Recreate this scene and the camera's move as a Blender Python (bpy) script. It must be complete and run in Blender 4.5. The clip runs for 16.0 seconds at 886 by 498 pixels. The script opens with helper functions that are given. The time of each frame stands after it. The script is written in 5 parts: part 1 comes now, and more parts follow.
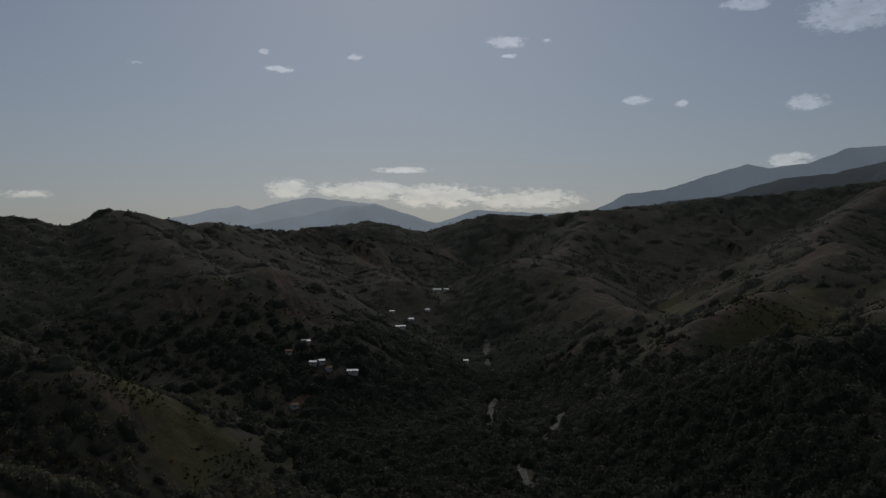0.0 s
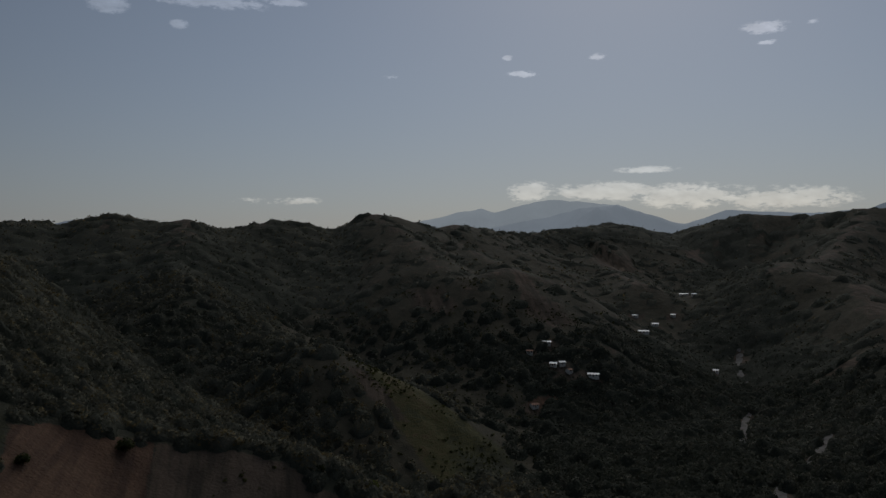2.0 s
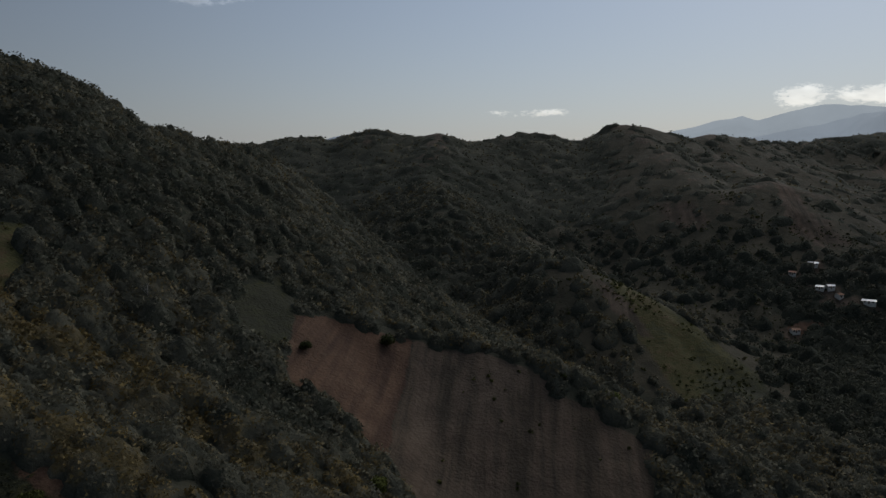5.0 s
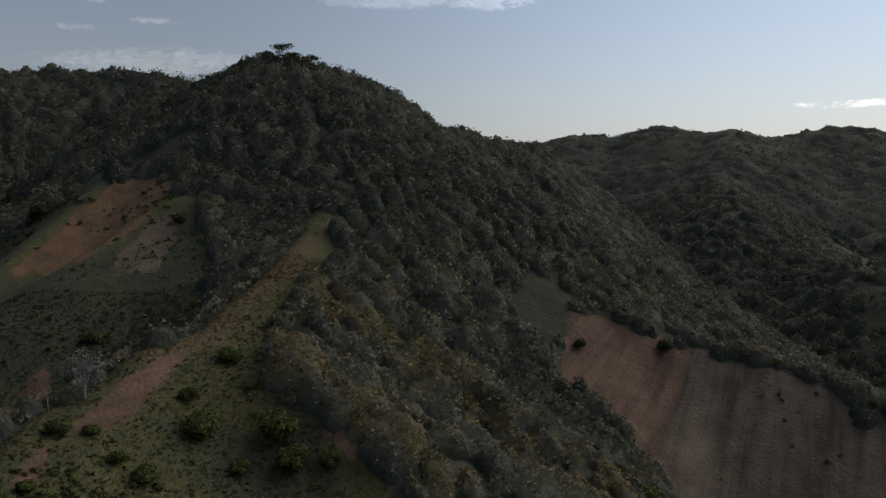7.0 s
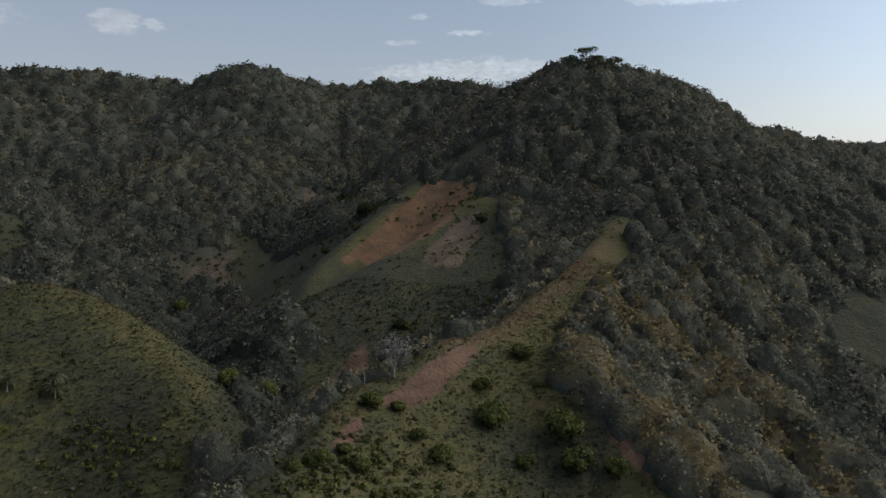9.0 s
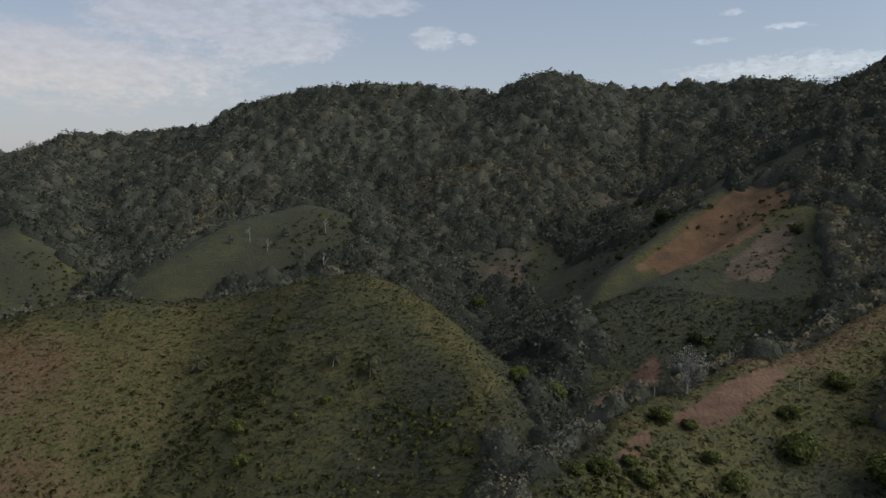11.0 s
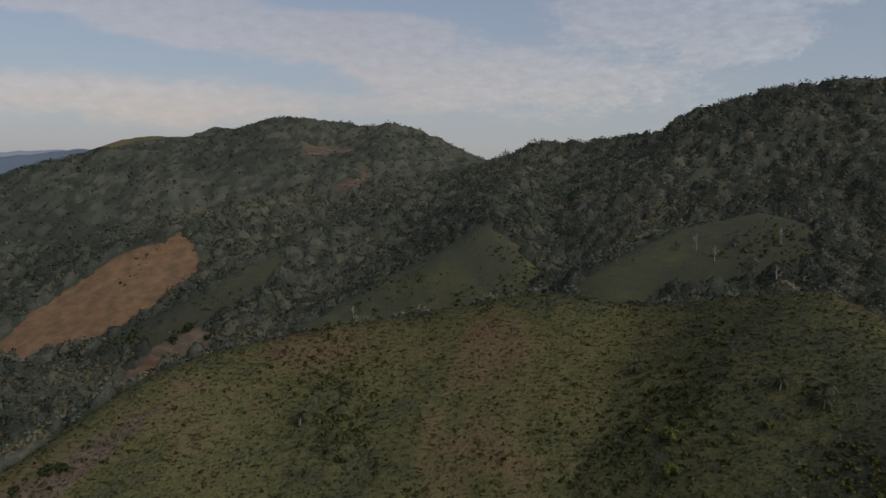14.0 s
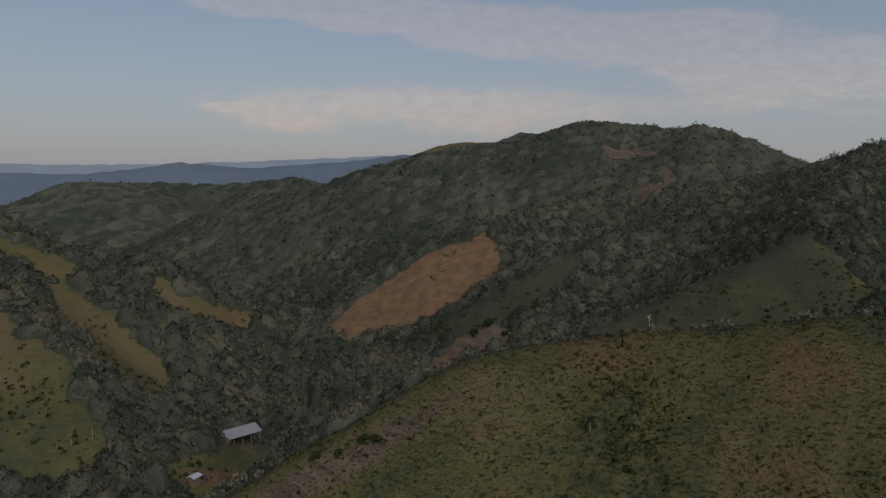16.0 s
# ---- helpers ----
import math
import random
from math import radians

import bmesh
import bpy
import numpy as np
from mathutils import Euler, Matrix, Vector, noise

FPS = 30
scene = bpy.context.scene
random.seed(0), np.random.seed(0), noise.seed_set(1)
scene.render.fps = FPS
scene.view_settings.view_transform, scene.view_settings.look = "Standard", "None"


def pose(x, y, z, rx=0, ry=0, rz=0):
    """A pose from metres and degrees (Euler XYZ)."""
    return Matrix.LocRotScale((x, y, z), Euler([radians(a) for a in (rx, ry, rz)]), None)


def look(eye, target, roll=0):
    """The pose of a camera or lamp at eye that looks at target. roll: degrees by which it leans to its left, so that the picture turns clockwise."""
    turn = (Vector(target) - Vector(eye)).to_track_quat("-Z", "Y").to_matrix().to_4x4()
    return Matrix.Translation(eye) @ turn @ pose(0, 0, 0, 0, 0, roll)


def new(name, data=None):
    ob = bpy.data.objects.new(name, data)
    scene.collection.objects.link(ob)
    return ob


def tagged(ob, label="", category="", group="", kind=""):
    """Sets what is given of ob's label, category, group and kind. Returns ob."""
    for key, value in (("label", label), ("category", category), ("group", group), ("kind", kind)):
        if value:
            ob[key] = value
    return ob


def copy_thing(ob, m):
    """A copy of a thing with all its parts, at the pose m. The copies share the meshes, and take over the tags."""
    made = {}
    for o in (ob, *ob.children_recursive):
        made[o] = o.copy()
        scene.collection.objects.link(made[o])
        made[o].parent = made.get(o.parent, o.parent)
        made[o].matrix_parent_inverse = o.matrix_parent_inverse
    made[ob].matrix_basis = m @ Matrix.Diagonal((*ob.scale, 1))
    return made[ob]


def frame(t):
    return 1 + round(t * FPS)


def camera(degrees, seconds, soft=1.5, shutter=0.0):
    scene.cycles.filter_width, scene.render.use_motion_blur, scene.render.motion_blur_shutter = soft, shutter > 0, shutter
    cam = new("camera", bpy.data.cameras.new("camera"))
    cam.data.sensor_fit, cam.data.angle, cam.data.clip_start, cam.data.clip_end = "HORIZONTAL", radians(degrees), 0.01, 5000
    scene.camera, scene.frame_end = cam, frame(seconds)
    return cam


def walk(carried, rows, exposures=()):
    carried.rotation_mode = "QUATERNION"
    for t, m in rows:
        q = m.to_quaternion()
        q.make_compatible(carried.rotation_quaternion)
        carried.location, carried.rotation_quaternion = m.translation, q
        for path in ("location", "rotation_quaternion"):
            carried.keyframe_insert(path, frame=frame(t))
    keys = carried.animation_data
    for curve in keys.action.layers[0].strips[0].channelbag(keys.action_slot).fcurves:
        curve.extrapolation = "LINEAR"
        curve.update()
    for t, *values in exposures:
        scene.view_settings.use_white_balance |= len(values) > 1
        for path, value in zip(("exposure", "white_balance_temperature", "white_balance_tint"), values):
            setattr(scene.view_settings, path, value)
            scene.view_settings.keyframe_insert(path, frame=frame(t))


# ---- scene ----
# the camera turns where it hovers: seconds, tilt, lean, heading
cam = camera(61.985, 16.0, soft=1.4)
TURN = [
    (0.0, -0.01, -0.11, 0.11),
    (0.5, 0.01, 0.01, 3.67),
    (1.0, 0.03, -0.03, 8.33),
    (1.5, 0.08, -0.04, 13.59),
    (2.0, 0.13, 0.17, 18.66),
    (2.5, 0.09, 0.18, 22.18),
    (3.0, -1.65, 0.03, 25.05),
    (3.2, -2.89, 0.09, 26.17),
    (5.3, -7.03, -0.28, 40.04),
    (5.5, -7.00, -0.34, 42.05),
    (6.0, -6.90, -0.35, 47.60),
    (6.5, -6.85, -0.22, 53.30),
    (7.0, -6.78, -0.18, 59.01),
    (7.5, -6.68, -0.15, 64.69),
    (8.0, -6.62, -0.11, 70.40),
    (8.5, -6.55, -0.13, 76.08),
    (9.0, -6.51, -0.10, 81.75),
    (9.2, -6.47, -0.09, 84.06),
    (11.3, -6.11, -0.04, 107.82),
    (11.5, -6.13, -0.08, 110.08),
    (12.0, -6.05, -0.09, 115.53),
    (12.5, -5.97, 0.04, 121.19),
    (13.0, -5.85, 0.03, 126.86),
    (13.5, -5.80, 0.13, 132.49),
    (14.0, -5.73, 0.24, 138.23),
    (14.5, -5.67, 0.28, 143.96),
    (15.0, -5.65, 0.32, 149.71),
    (15.5, -5.63, 0.37, 155.45),
    (16.0, -5.56, 0.41, 161.15),
]
EXPOSURES = [(0, -1.15), (3, -1.12), (5.5, -0.25), (7, 0.18), (8.5, 0.62), (10, 0.83), (12.5, 0.68), (16, 0.26)]
walk(cam, [(t, pose(0, 0, 130, 90 + tilt, -lean, heading)) for t, tilt, lean, heading in TURN], EXPOSURES)

# ---- sky and sun ----
SUN_HEADING, SUN_HEIGHT = 4.0, 37.0
world = bpy.data.worlds.new("sky")
scene.world = world
world.use_nodes = True


def wire(tree, node, **values):
    """Feeds the sockets of a node (by name or number, written s_name or i_number) with values or links. Returns the node."""
    for key, value in values.items():
        socket = node.inputs[int(key[2:])] if key[:2] == "i_" else node.inputs[key[2:].replace("_", " ")]
        if isinstance(value, bpy.types.NodeSocket):
            tree.links.new(value, socket)
        else:
            socket.default_value = value
    return node


def calc(tree, operation, a, b=0.0, c=0.0, clamp=False):
    node = tree.nodes.new("ShaderNodeMath")
    node.operation, node.use_clamp = operation, clamp
    return wire(tree, node, i_0=a, i_1=b, i_2=c).outputs[0]


def blend(tree, factor, a, b, mode="MIX"):
    node = tree.nodes.new("ShaderNodeMix")
    node.data_type, node.blend_type = "RGBA", mode
    return wire(tree, node, i_0=factor, i_6=a, i_7=b).outputs[2]


# clouds: heading, height, half width and half depth in degrees, thickness
CLOUDS_NORTH = [
    (-4.8, 15.6, 2.4, 0.7, 1), (-5.0, 14.6, 1.0, 0.3, 0.8), (-7.9, 15.6, 0.9, 0.4, 0.5), (22.9, 13.2, 1.3, 0.4, 0.6), (13.7, 14.6, 0.7, 0.3, 0.9),
    (12.4, 13.4, 2.2, 0.4, 0.9), (6.9, 14.5, 1.0, 0.4, 0.9), (-14.7, 11.0, 1.5, 0.5, 1), (-17.8, 10.6, 0.8, 0.4, 1), (-26.2, 10.1, 2.1, 0.8, 1.2),
    (-22.4, 17.1, 2.6, 0.8, 1.1), (-29.3, 15.7, 5.0, 1.9, 1.3), (3.3, 6.1, 3.5, 0.4, 0.9), (-25.2, 6.2, 2.1, 0.8, 1.1), (11.5, 4.8, 2.2, 0.9, 1),
    (6.0, 4.5, 6.5, 1.1, 1), (0.3, 4.1, 6.1, 1.4, 1), (-6.3, 3.8, 6.5, 1.3, 1), (29.1, 3.8, 2.3, 0.5, 0.6),
]
CLOUDS_WEST = [
    (43.2, 17.1, 2.1, 1.1, 1.2), (36.7, 17.9, 6.8, 0.8, 1.2), (31.0, 18.2, 2.7, 0.5, 1), (38.4, 16.1, 1.0, 0.5, 1.1), (55.5, 11.8, 5.0, 1.0, 1.1),
    (31.5, 3.7, 4.9, 0.5, 0.6), (12.2, 4.5, 2.3, 1.1, 1.1), (84.9, 9.1, 1.8, 0.4, 0.9), (79.9, 9.8, 2.4, 0.4, 0.9), (62.9, 11.8, 8.0, 0.8, 1.2),
    (81.5, 6.9, 9.4, 1.4, 0.9), (105.2, 9.7, 2.3, 1.1, 1.1), (102.7, 9.7, 1.4, 0.7, 1), (78.5, 7.2, 9.1, 1.4, 0.9), (83.6, 11.0, 1.4, 0.4, 0.9),
    (84.9, 9.1, 2.2, 0.4, 0.9), (79.7, 9.8, 2.5, 0.4, 0.9), (77.2, 12.0, 4.0, 0.5, 1), (121.4, 11.9, 13.0, 4.3, 1.5625),
]
CLOUDS_SOUTH = [
    (117.1, 9.7, 7.9, 2.8, 1.4375), (110.4, 12.1, 5.4, 1.1, 1.5), (144.8, 9.6, 13.2, 2.6, 1.375), (132.4, 6.9, 22.8, 4.6, 0.8999999999999999), (105.1, 9.8, 2.4, 1.2, 1.375),
    (147.6, 10.2, 18.6, 2.5, 1.5), (162.0, 11.9, 14.3, 1.7, 1.4375), (172.7, 4.3, 8.6, 1.8, 0.75), (132.3, 7.6, 10.8, 3.1, 0.875), (174.0, 12.5, 8.6, 1.6, 1.4375),
    (165.7, 12.0, 10.7, 2.0, 1.4375), (157.2, 10.9, 11.2, 2.2, 1.4375), (148.7, 9.7, 10.8, 2.5, 1.4375), (140.4, 8.4, 9.8, 2.8, 1.375), (133.6, 7.5, 7.9, 3.1, 1.3125),
    (162.3, 5.3, 28.3, 3.7, 0.75), (176.2, 5.0, 4.2, 0.6, 1.375), (174.9, 5.0, 1.3, 0.7, 1.5), (-170.2, 6.3, 5.2, 1.2, 0.875), (-176.7, 2.6, 16.0, 3.1, 0.6875),
]

nt = world.node_tree
nt.nodes.clear()
air = nt.nodes.new("ShaderNodeTexSky")
air.sky_type, air.sun_disc = "NISHITA", False
air.sun_elevation, air.sun_rotation = radians(SUN_HEIGHT), radians(-SUN_HEADING)
air.air_density, air.dust_density, air.ozone_density, air.altitude = 1.0, 0.8, 1.5, 400
place = nt.nodes.new("ShaderNodeTexCoord").outputs["Generated"]


def dot(vector, *way):
    node = nt.nodes.new("ShaderNodeVectorMath")
    node.operation = "DOT_PRODUCT"
    return wire(nt, node, i_0=vector, i_1=way).outputs["Value"]


mid = radians(80)
ahead, aside, above = dot(place, -math.sin(mid), math.cos(mid), 0), dot(place, -math.cos(mid), -math.sin(mid), 0), dot(place, 0, 0, 1)
heading = calc(nt, "MULTIPLY", calc(nt, "ARCTAN2", aside, ahead), 180 / math.pi)
height = calc(nt, "MULTIPLY", calc(nt, "ARCSINE", above), 180 / math.pi)
spot = wire(nt, nt.nodes.new("ShaderNodeCombineXYZ"), i_0=heading, i_1=height).outputs[0]
flat = wire(nt, nt.nodes.new("ShaderNodeCombineXYZ"), i_0=calc(nt, "MULTIPLY", heading, 0.45), i_1=height).outputs[0]


def lumps(scale, detail, roughness):
    return wire(nt, nt.nodes.new("ShaderNodeTexNoise"), s_Vector=flat, s_Scale=scale, s_Detail=detail, s_Roughness=roughness).outputs[0]


thick = calc(nt, "ADD", 0.0)
for a, e, w, h, s in CLOUDS_NORTH + CLOUDS_WEST + CLOUDS_SOUTH:
    node = nt.nodes.new("ShaderNodeVectorMath")
    node.operation = "MULTIPLY_ADD"
    wire(nt, node, i_0=spot, i_1=(1 / w, 1 / h, 0), i_2=(-(a - 80) / w, -e / h, 0))
    size = nt.nodes.new("ShaderNodeVectorMath")
    size.operation = "LENGTH"
    wire(nt, size, i_0=node.outputs[0])
    thick = calc(nt, "MAXIMUM", thick, calc(nt, "MULTIPLY_ADD", size.outputs["Value"], -s, s))
south = wire(nt, nt.nodes.new("ShaderNodeMapRange"), i_0=heading, i_1=15.0, i_2=65.0).outputs[0]
fine_ = calc(nt, "MULTIPLY", calc(nt, "SUBTRACT", lumps(1.5, 6, 0.6), 0.5), calc(nt, "MULTIPLY_ADD", south, -1.9, 2.6))
frayed = calc(nt, "MULTIPLY", calc(nt, "SUBTRACT", lumps(4.5, 5, 0.6), 0.5), calc(nt, "MULTIPLY_ADD", south, -1.5, 1.7))
broad = calc(nt, "MULTIPLY", calc(nt, "SUBTRACT", lumps(0.3, 5, 0.55), 0.5), calc(nt, "MULTIPLY_ADD", south, 1.4, 0.8))
ragged = calc(nt, "ADD", calc(nt, "ADD", fine_, frayed), broad)
veil = calc(nt, "MULTIPLY_ADD", ragged, calc(nt, "MULTIPLY_ADD", thick, 0.75, 0.16), thick)
opaque = wire(nt, nt.nodes.new("ShaderNodeMapRange"), i_0=veil, i_1=0.24, i_2=0.66)
opaque.interpolation_type = "SMOOTHSTEP"
low = calc(nt, "POWER", 2.718, calc(nt, "MULTIPLY", calc(nt, "MAXIMUM", height, 0.0), -0.11))
haze = calc(nt, "MULTIPLY_ADD", low, 0.42, calc(nt, "MULTIPLY_ADD", south, -0.14, 0.4))
haze = calc(nt, "MULTIPLY_ADD", calc(nt, "MULTIPLY", south, low), 0.3, haze, True)
clear = blend(nt, haze, air.outputs[0], blend(nt, calc(nt, "MULTIPLY", south, calc(nt, "POWER", low, 0.6)), blend(nt, low, (3.95, 4.4, 5.2, 1), (4.6, 4.7, 5.1, 1)), (4.05, 3.88, 4.15, 1)))
sunward = dot(place, -math.sin(radians(SUN_HEADING)), math.cos(radians(SUN_HEADING)), 0)
glow = wire(nt, nt.nodes.new("ShaderNodeMapRange"), i_0=sunward, i_1=0.25, i_2=1.0, i_3=1.0, i_4=1.75)
glow.interpolation_type = "SMOOTHSTEP"
clear = blend(nt, 1.0, clear, wire(nt, nt.nodes.new("ShaderNodeCombineXYZ"), i_0=glow.outputs[0], i_1=glow.outputs[0], i_2=glow.outputs[0]).outputs[0], "MULTIPLY")
relief = calc(nt, "MULTIPLY_ADD", lumps(1.6, 6, 0.62), calc(nt, "MULTIPLY_ADD", south, -0.6, 0.95), calc(nt, "MULTIPLY_ADD", glow.outputs[0], 0.42, calc(nt, "MULTIPLY_ADD", south, 0.1, 0.38)))
white = blend(nt, 1.0, clear, wire(nt, nt.nodes.new("ShaderNodeCombineXYZ"), i_0=calc(nt, "MULTIPLY", relief, calc(nt, "MULTIPLY_ADD", south, 0.17, 1.07)), i_1=calc(nt, "MULTIPLY", relief, calc(nt, "MULTIPLY_ADD", south, 0.03, 1.0)), i_2=calc(nt, "MULTIPLY", relief, calc(nt, "MULTIPLY_ADD", south, -0.02, 0.94))).outputs[0], "MULTIPLY")
sky_colour = blend(nt, calc(nt, "MULTIPLY", opaque.outputs[0], 0.92), clear, white)
back = wire(nt, nt.nodes.new("ShaderNodeBackground"), s_Color=sky_colour, s_Strength=0.06)
wire(nt, nt.nodes.new("ShaderNodeOutputWorld"), s_Surface=back.outputs[0])


sun = new("sun", bpy.data.lights.new("sun", "SUN"))
sun.data.energy, sun.data.angle, sun.data.color = 1.55, radians(64), (1.0, 0.95, 0.88)
a, e = radians(SUN_HEADING), radians(SUN_HEIGHT)
sun.matrix_world = look((-900 * math.sin(a) * math.cos(e), 900 * math.cos(a) * math.cos(e), 900 * math.sin(e)), (0, 0, 0))

# ---- materials ----
def material(name, roughness=0.9):
    m = bpy.data.materials.new(name)
    m.use_nodes = True
    t = m.node_tree
    shade = t.nodes["Principled BSDF"]
    shade.inputs["Roughness"].default_value = roughness
    shade.inputs["Specular IOR Level"].default_value = 0.2
    return m, t, shade


def noise_at(t, vector, scale, detail=4.0, rough_=0.55):
    return wire(t, t.nodes.new("ShaderNodeTexNoise"), s_Vector=vector, s_Scale=scale, s_Detail=detail, s_Roughness=rough_).outputs[0]


def ramp(t, value, *stops):
    node = t.nodes.new("ShaderNodeValToRGB")
    t.links.new(value, node.inputs[0])
    points = node.color_ramp.elements
    while len(points) < len(stops):
        points.new(0.5)
    for point, (place, colour) in zip(points, stops):
        point.position, point.color = place, (*colour, 1) if len(colour) == 3 else colour
    return node.outputs[0]


def attribute(t, name):
    node = t.nodes.new("ShaderNodeAttribute")
    node.attribute_name = name
    return node.outputs[2]


SWARD = [(0.0, (0.039, 0.042, 0.027)), (0.25, (0.053, 0.056, 0.03)), (0.42, (0.068, 0.067, 0.027)), (0.56, (0.085, 0.082, 0.031)), (0.72, (0.102, 0.079, 0.041)), (1.0, (0.125, 0.083, 0.044))]


def terraces(t, where):
    """Narrow treads that grazing cattle leave along the contours of a slope."""
    node = wire(t, t.nodes.new("ShaderNodeMapping"), i_0=where, i_3=(0.11, 0.11, 1.3))
    return noise_at(t, node.outputs[0], 1.0, 3, 0.6)


def ground_material():
    m, t, shade = material("ground cover", 0.95)
    where = t.nodes.new("ShaderNodeNewGeometry").outputs[0]
    fine, mid, wide = noise_at(t, where, 0.9, 5), noise_at(t, where, 0.12, 5), noise_at(t, where, 0.018, 4)
    woods = ramp(t, mid, (0.3, (0.036, 0.04, 0.028)), (0.5, (0.054, 0.057, 0.039)), (0.7, (0.08, 0.077, 0.053)))
    lush = calc(t, "MULTIPLY_ADD", calc(t, "SUBTRACT", mid, 0.5), 0.5, attribute(t, "tone"))
    tufts = noise_at(t, where, 0.33, 5, 0.7)
    lush = calc(t, "MULTIPLY_ADD", calc(t, "SUBTRACT", tufts, 0.5), 0.7, lush)
    lush = calc(t, "MULTIPLY_ADD", calc(t, "SUBTRACT", terraces(t, where), 0.5), 0.7, lush)
    grass = ramp(t, calc(t, "MULTIPLY_ADD", calc(t, "SUBTRACT", fine, 0.5), 0.5, calc(t, "MULTIPLY_ADD", calc(t, "SUBTRACT", noise_at(t, where, 2.6, 3, 0.6), 0.5), 0.6, lush)), *SWARD)
    soil = ramp(t, mid, (0.3, (0.112, 0.066, 0.044)), (0.55, (0.16, 0.097, 0.063)), (0.75, (0.2, 0.132, 0.087)))
    soil = blend(t, ramp(t, fine, (0.4, (0, 0, 0)), (0.7, (0.7, 0.7, 0.7))), soil, (0.10, 0.065, 0.04, 1))
    dry = ramp(t, mid, (0.3, (0.095, 0.072, 0.053)), (0.7, (0.155, 0.117, 0.084)))
    edge = calc(t, "MULTIPLY_ADD", calc(t, "SUBTRACT", mid, 0.5), 1.6, calc(t, "MULTIPLY", calc(t, "SUBTRACT", fine, 0.5), 0.9))

    def mask(name):
        return ramp(t, calc(t, "ADD", attribute(t, name), calc(t, "MULTIPLY", edge, 0.55)), (0.38, (0, 0, 0)), (0.62, (1, 1, 1)))

    across = t.nodes.new("ShaderNodeMapping")
    across.vector_type = "TEXTURE"
    wire(t, across, i_0=where, i_2=(0, 0, radians(-60)), i_3=(45, 4.5, 60))
    rills = noise_at(t, across.outputs[0], 1.0, 4, 0.6)
    worn = ramp(t, rills, (0.4, (0, 0, 0)), (0.64, (0.85, 0.85, 0.85)))
    soil = blend(t, worn, soil, (0.068, 0.042, 0.03, 1))
    dry = blend(t, worn, dry, (0.05, 0.042, 0.03, 1))
    soil = blend(t, attribute(t, "ochre"), soil, ramp(t, mid, (0.3, (0.085, 0.062, 0.036)), (0.5, (0.145, 0.088, 0.048)), (0.7, (0.188, 0.116, 0.064))))
    scrub = ramp(t, mid, (0.3, (0.052, 0.05, 0.034)), (0.7, (0.096, 0.086, 0.058)))
    colour = blend(t, mask("grass"), blend(t, mask("shrub"), woods, scrub), grass)
    colour = blend(t, mask("dry"), colour, dry)
    colour = blend(t, mask("soil"), colour, soil)
    colour = blend(t, ramp(t, wide, (0.3, (0, 0, 0)), (0.7, (0.35, 0.35, 0.35))), colour, blend(t, 1.0, colour, (0.75, 0.62, 0.5, 1), "MULTIPLY"))
    t.links.new(colour, shade.inputs["Base Color"])
    bump = wire(t, t.nodes.new("ShaderNodeBump"), s_Strength=0.9, s_Distance=1.2, s_Height=calc(t, "ADD", calc(t, "MULTIPLY", fine, 0.5), mid))
    t.links.new(bump.outputs[0], shade.inputs["Normal"])
    return m


def leaf_material(name, *stops, uneven=0.5, leafiness=0.3, treads=0.0):
    """Foliage: each crown has its own tone (tint, 0 to 1), each spray of leaves varies round it."""
    m, t, shade = material(name, 0.8)
    shade.inputs["Specular IOR Level"].default_value = 0.08
    island = t.nodes.new("ShaderNodeNewGeometry").outputs["Random Per Island"]
    tone = calc(t, "MULTIPLY_ADD", calc(t, "SUBTRACT", island, 0.5), uneven, attribute(t, "tint"))
    where = t.nodes.new("ShaderNodeNewGeometry").outputs[0]
    leafy = noise_at(t, where, 0.85, 5, 0.65)
    tone = calc(t, "MULTIPLY_ADD", calc(t, "SUBTRACT", leafy, 0.5), leafiness, tone)
    if treads:
        tone = calc(t, "MULTIPLY_ADD", calc(t, "SUBTRACT", terraces(t, where), 0.5), treads, tone)
    colour = ramp(t, tone, *stops)
    if leafiness > 0.5:
        bump = wire(t, t.nodes.new("ShaderNodeBump"), s_Strength=1.0, s_Distance=1.4, s_Height=leafy)
        t.links.new(bump.outputs[0], shade.inputs["Normal"])
    t.links.new(colour, shade.inputs["Base Color"])
    through_light = wire(t, t.nodes.new("ShaderNodeBsdfTranslucent"), i_0=colour)
    both = t.nodes.new("ShaderNodeMixShader")
    both.inputs[0].default_value = 0.3
    t.links.new(shade.outputs[0], both.inputs[1])
    t.links.new(through_light.outputs[0], both.inputs[2])
    t.links.new(both.outputs[0], t.nodes["Material Output"].inputs[0])
    return m


GROUND = ground_material()
FOREST = [(0.0, (0.056, 0.063, 0.046)), (0.35, (0.102, 0.106, 0.08)), (0.6, (0.146, 0.142, 0.105)), (0.85, (0.175, 0.145, 0.08)), (1.0, (0.19, 0.145, 0.062))]
LEAVES = leaf_material("forest leaves", *FOREST, uneven=0.42)
CANOPY = leaf_material("forest canopy", *FOREST, uneven=0.0, leafiness=0.7)

# ---- landform ----
def lattice(ix, iy, seed):
    """Repeatable random numbers, 0 to 1, for whole-number places."""
    h = (ix.astype(np.int64) * 374761393 + iy.astype(np.int64) * 668265263 + seed * 974711) & 0x7FFFFFFF
    h = ((h ^ (h >> 13)) * 1274126177) & 0x7FFFFFFF
    return ((h ^ (h >> 16)) & 0xFFFF) / 65535.0


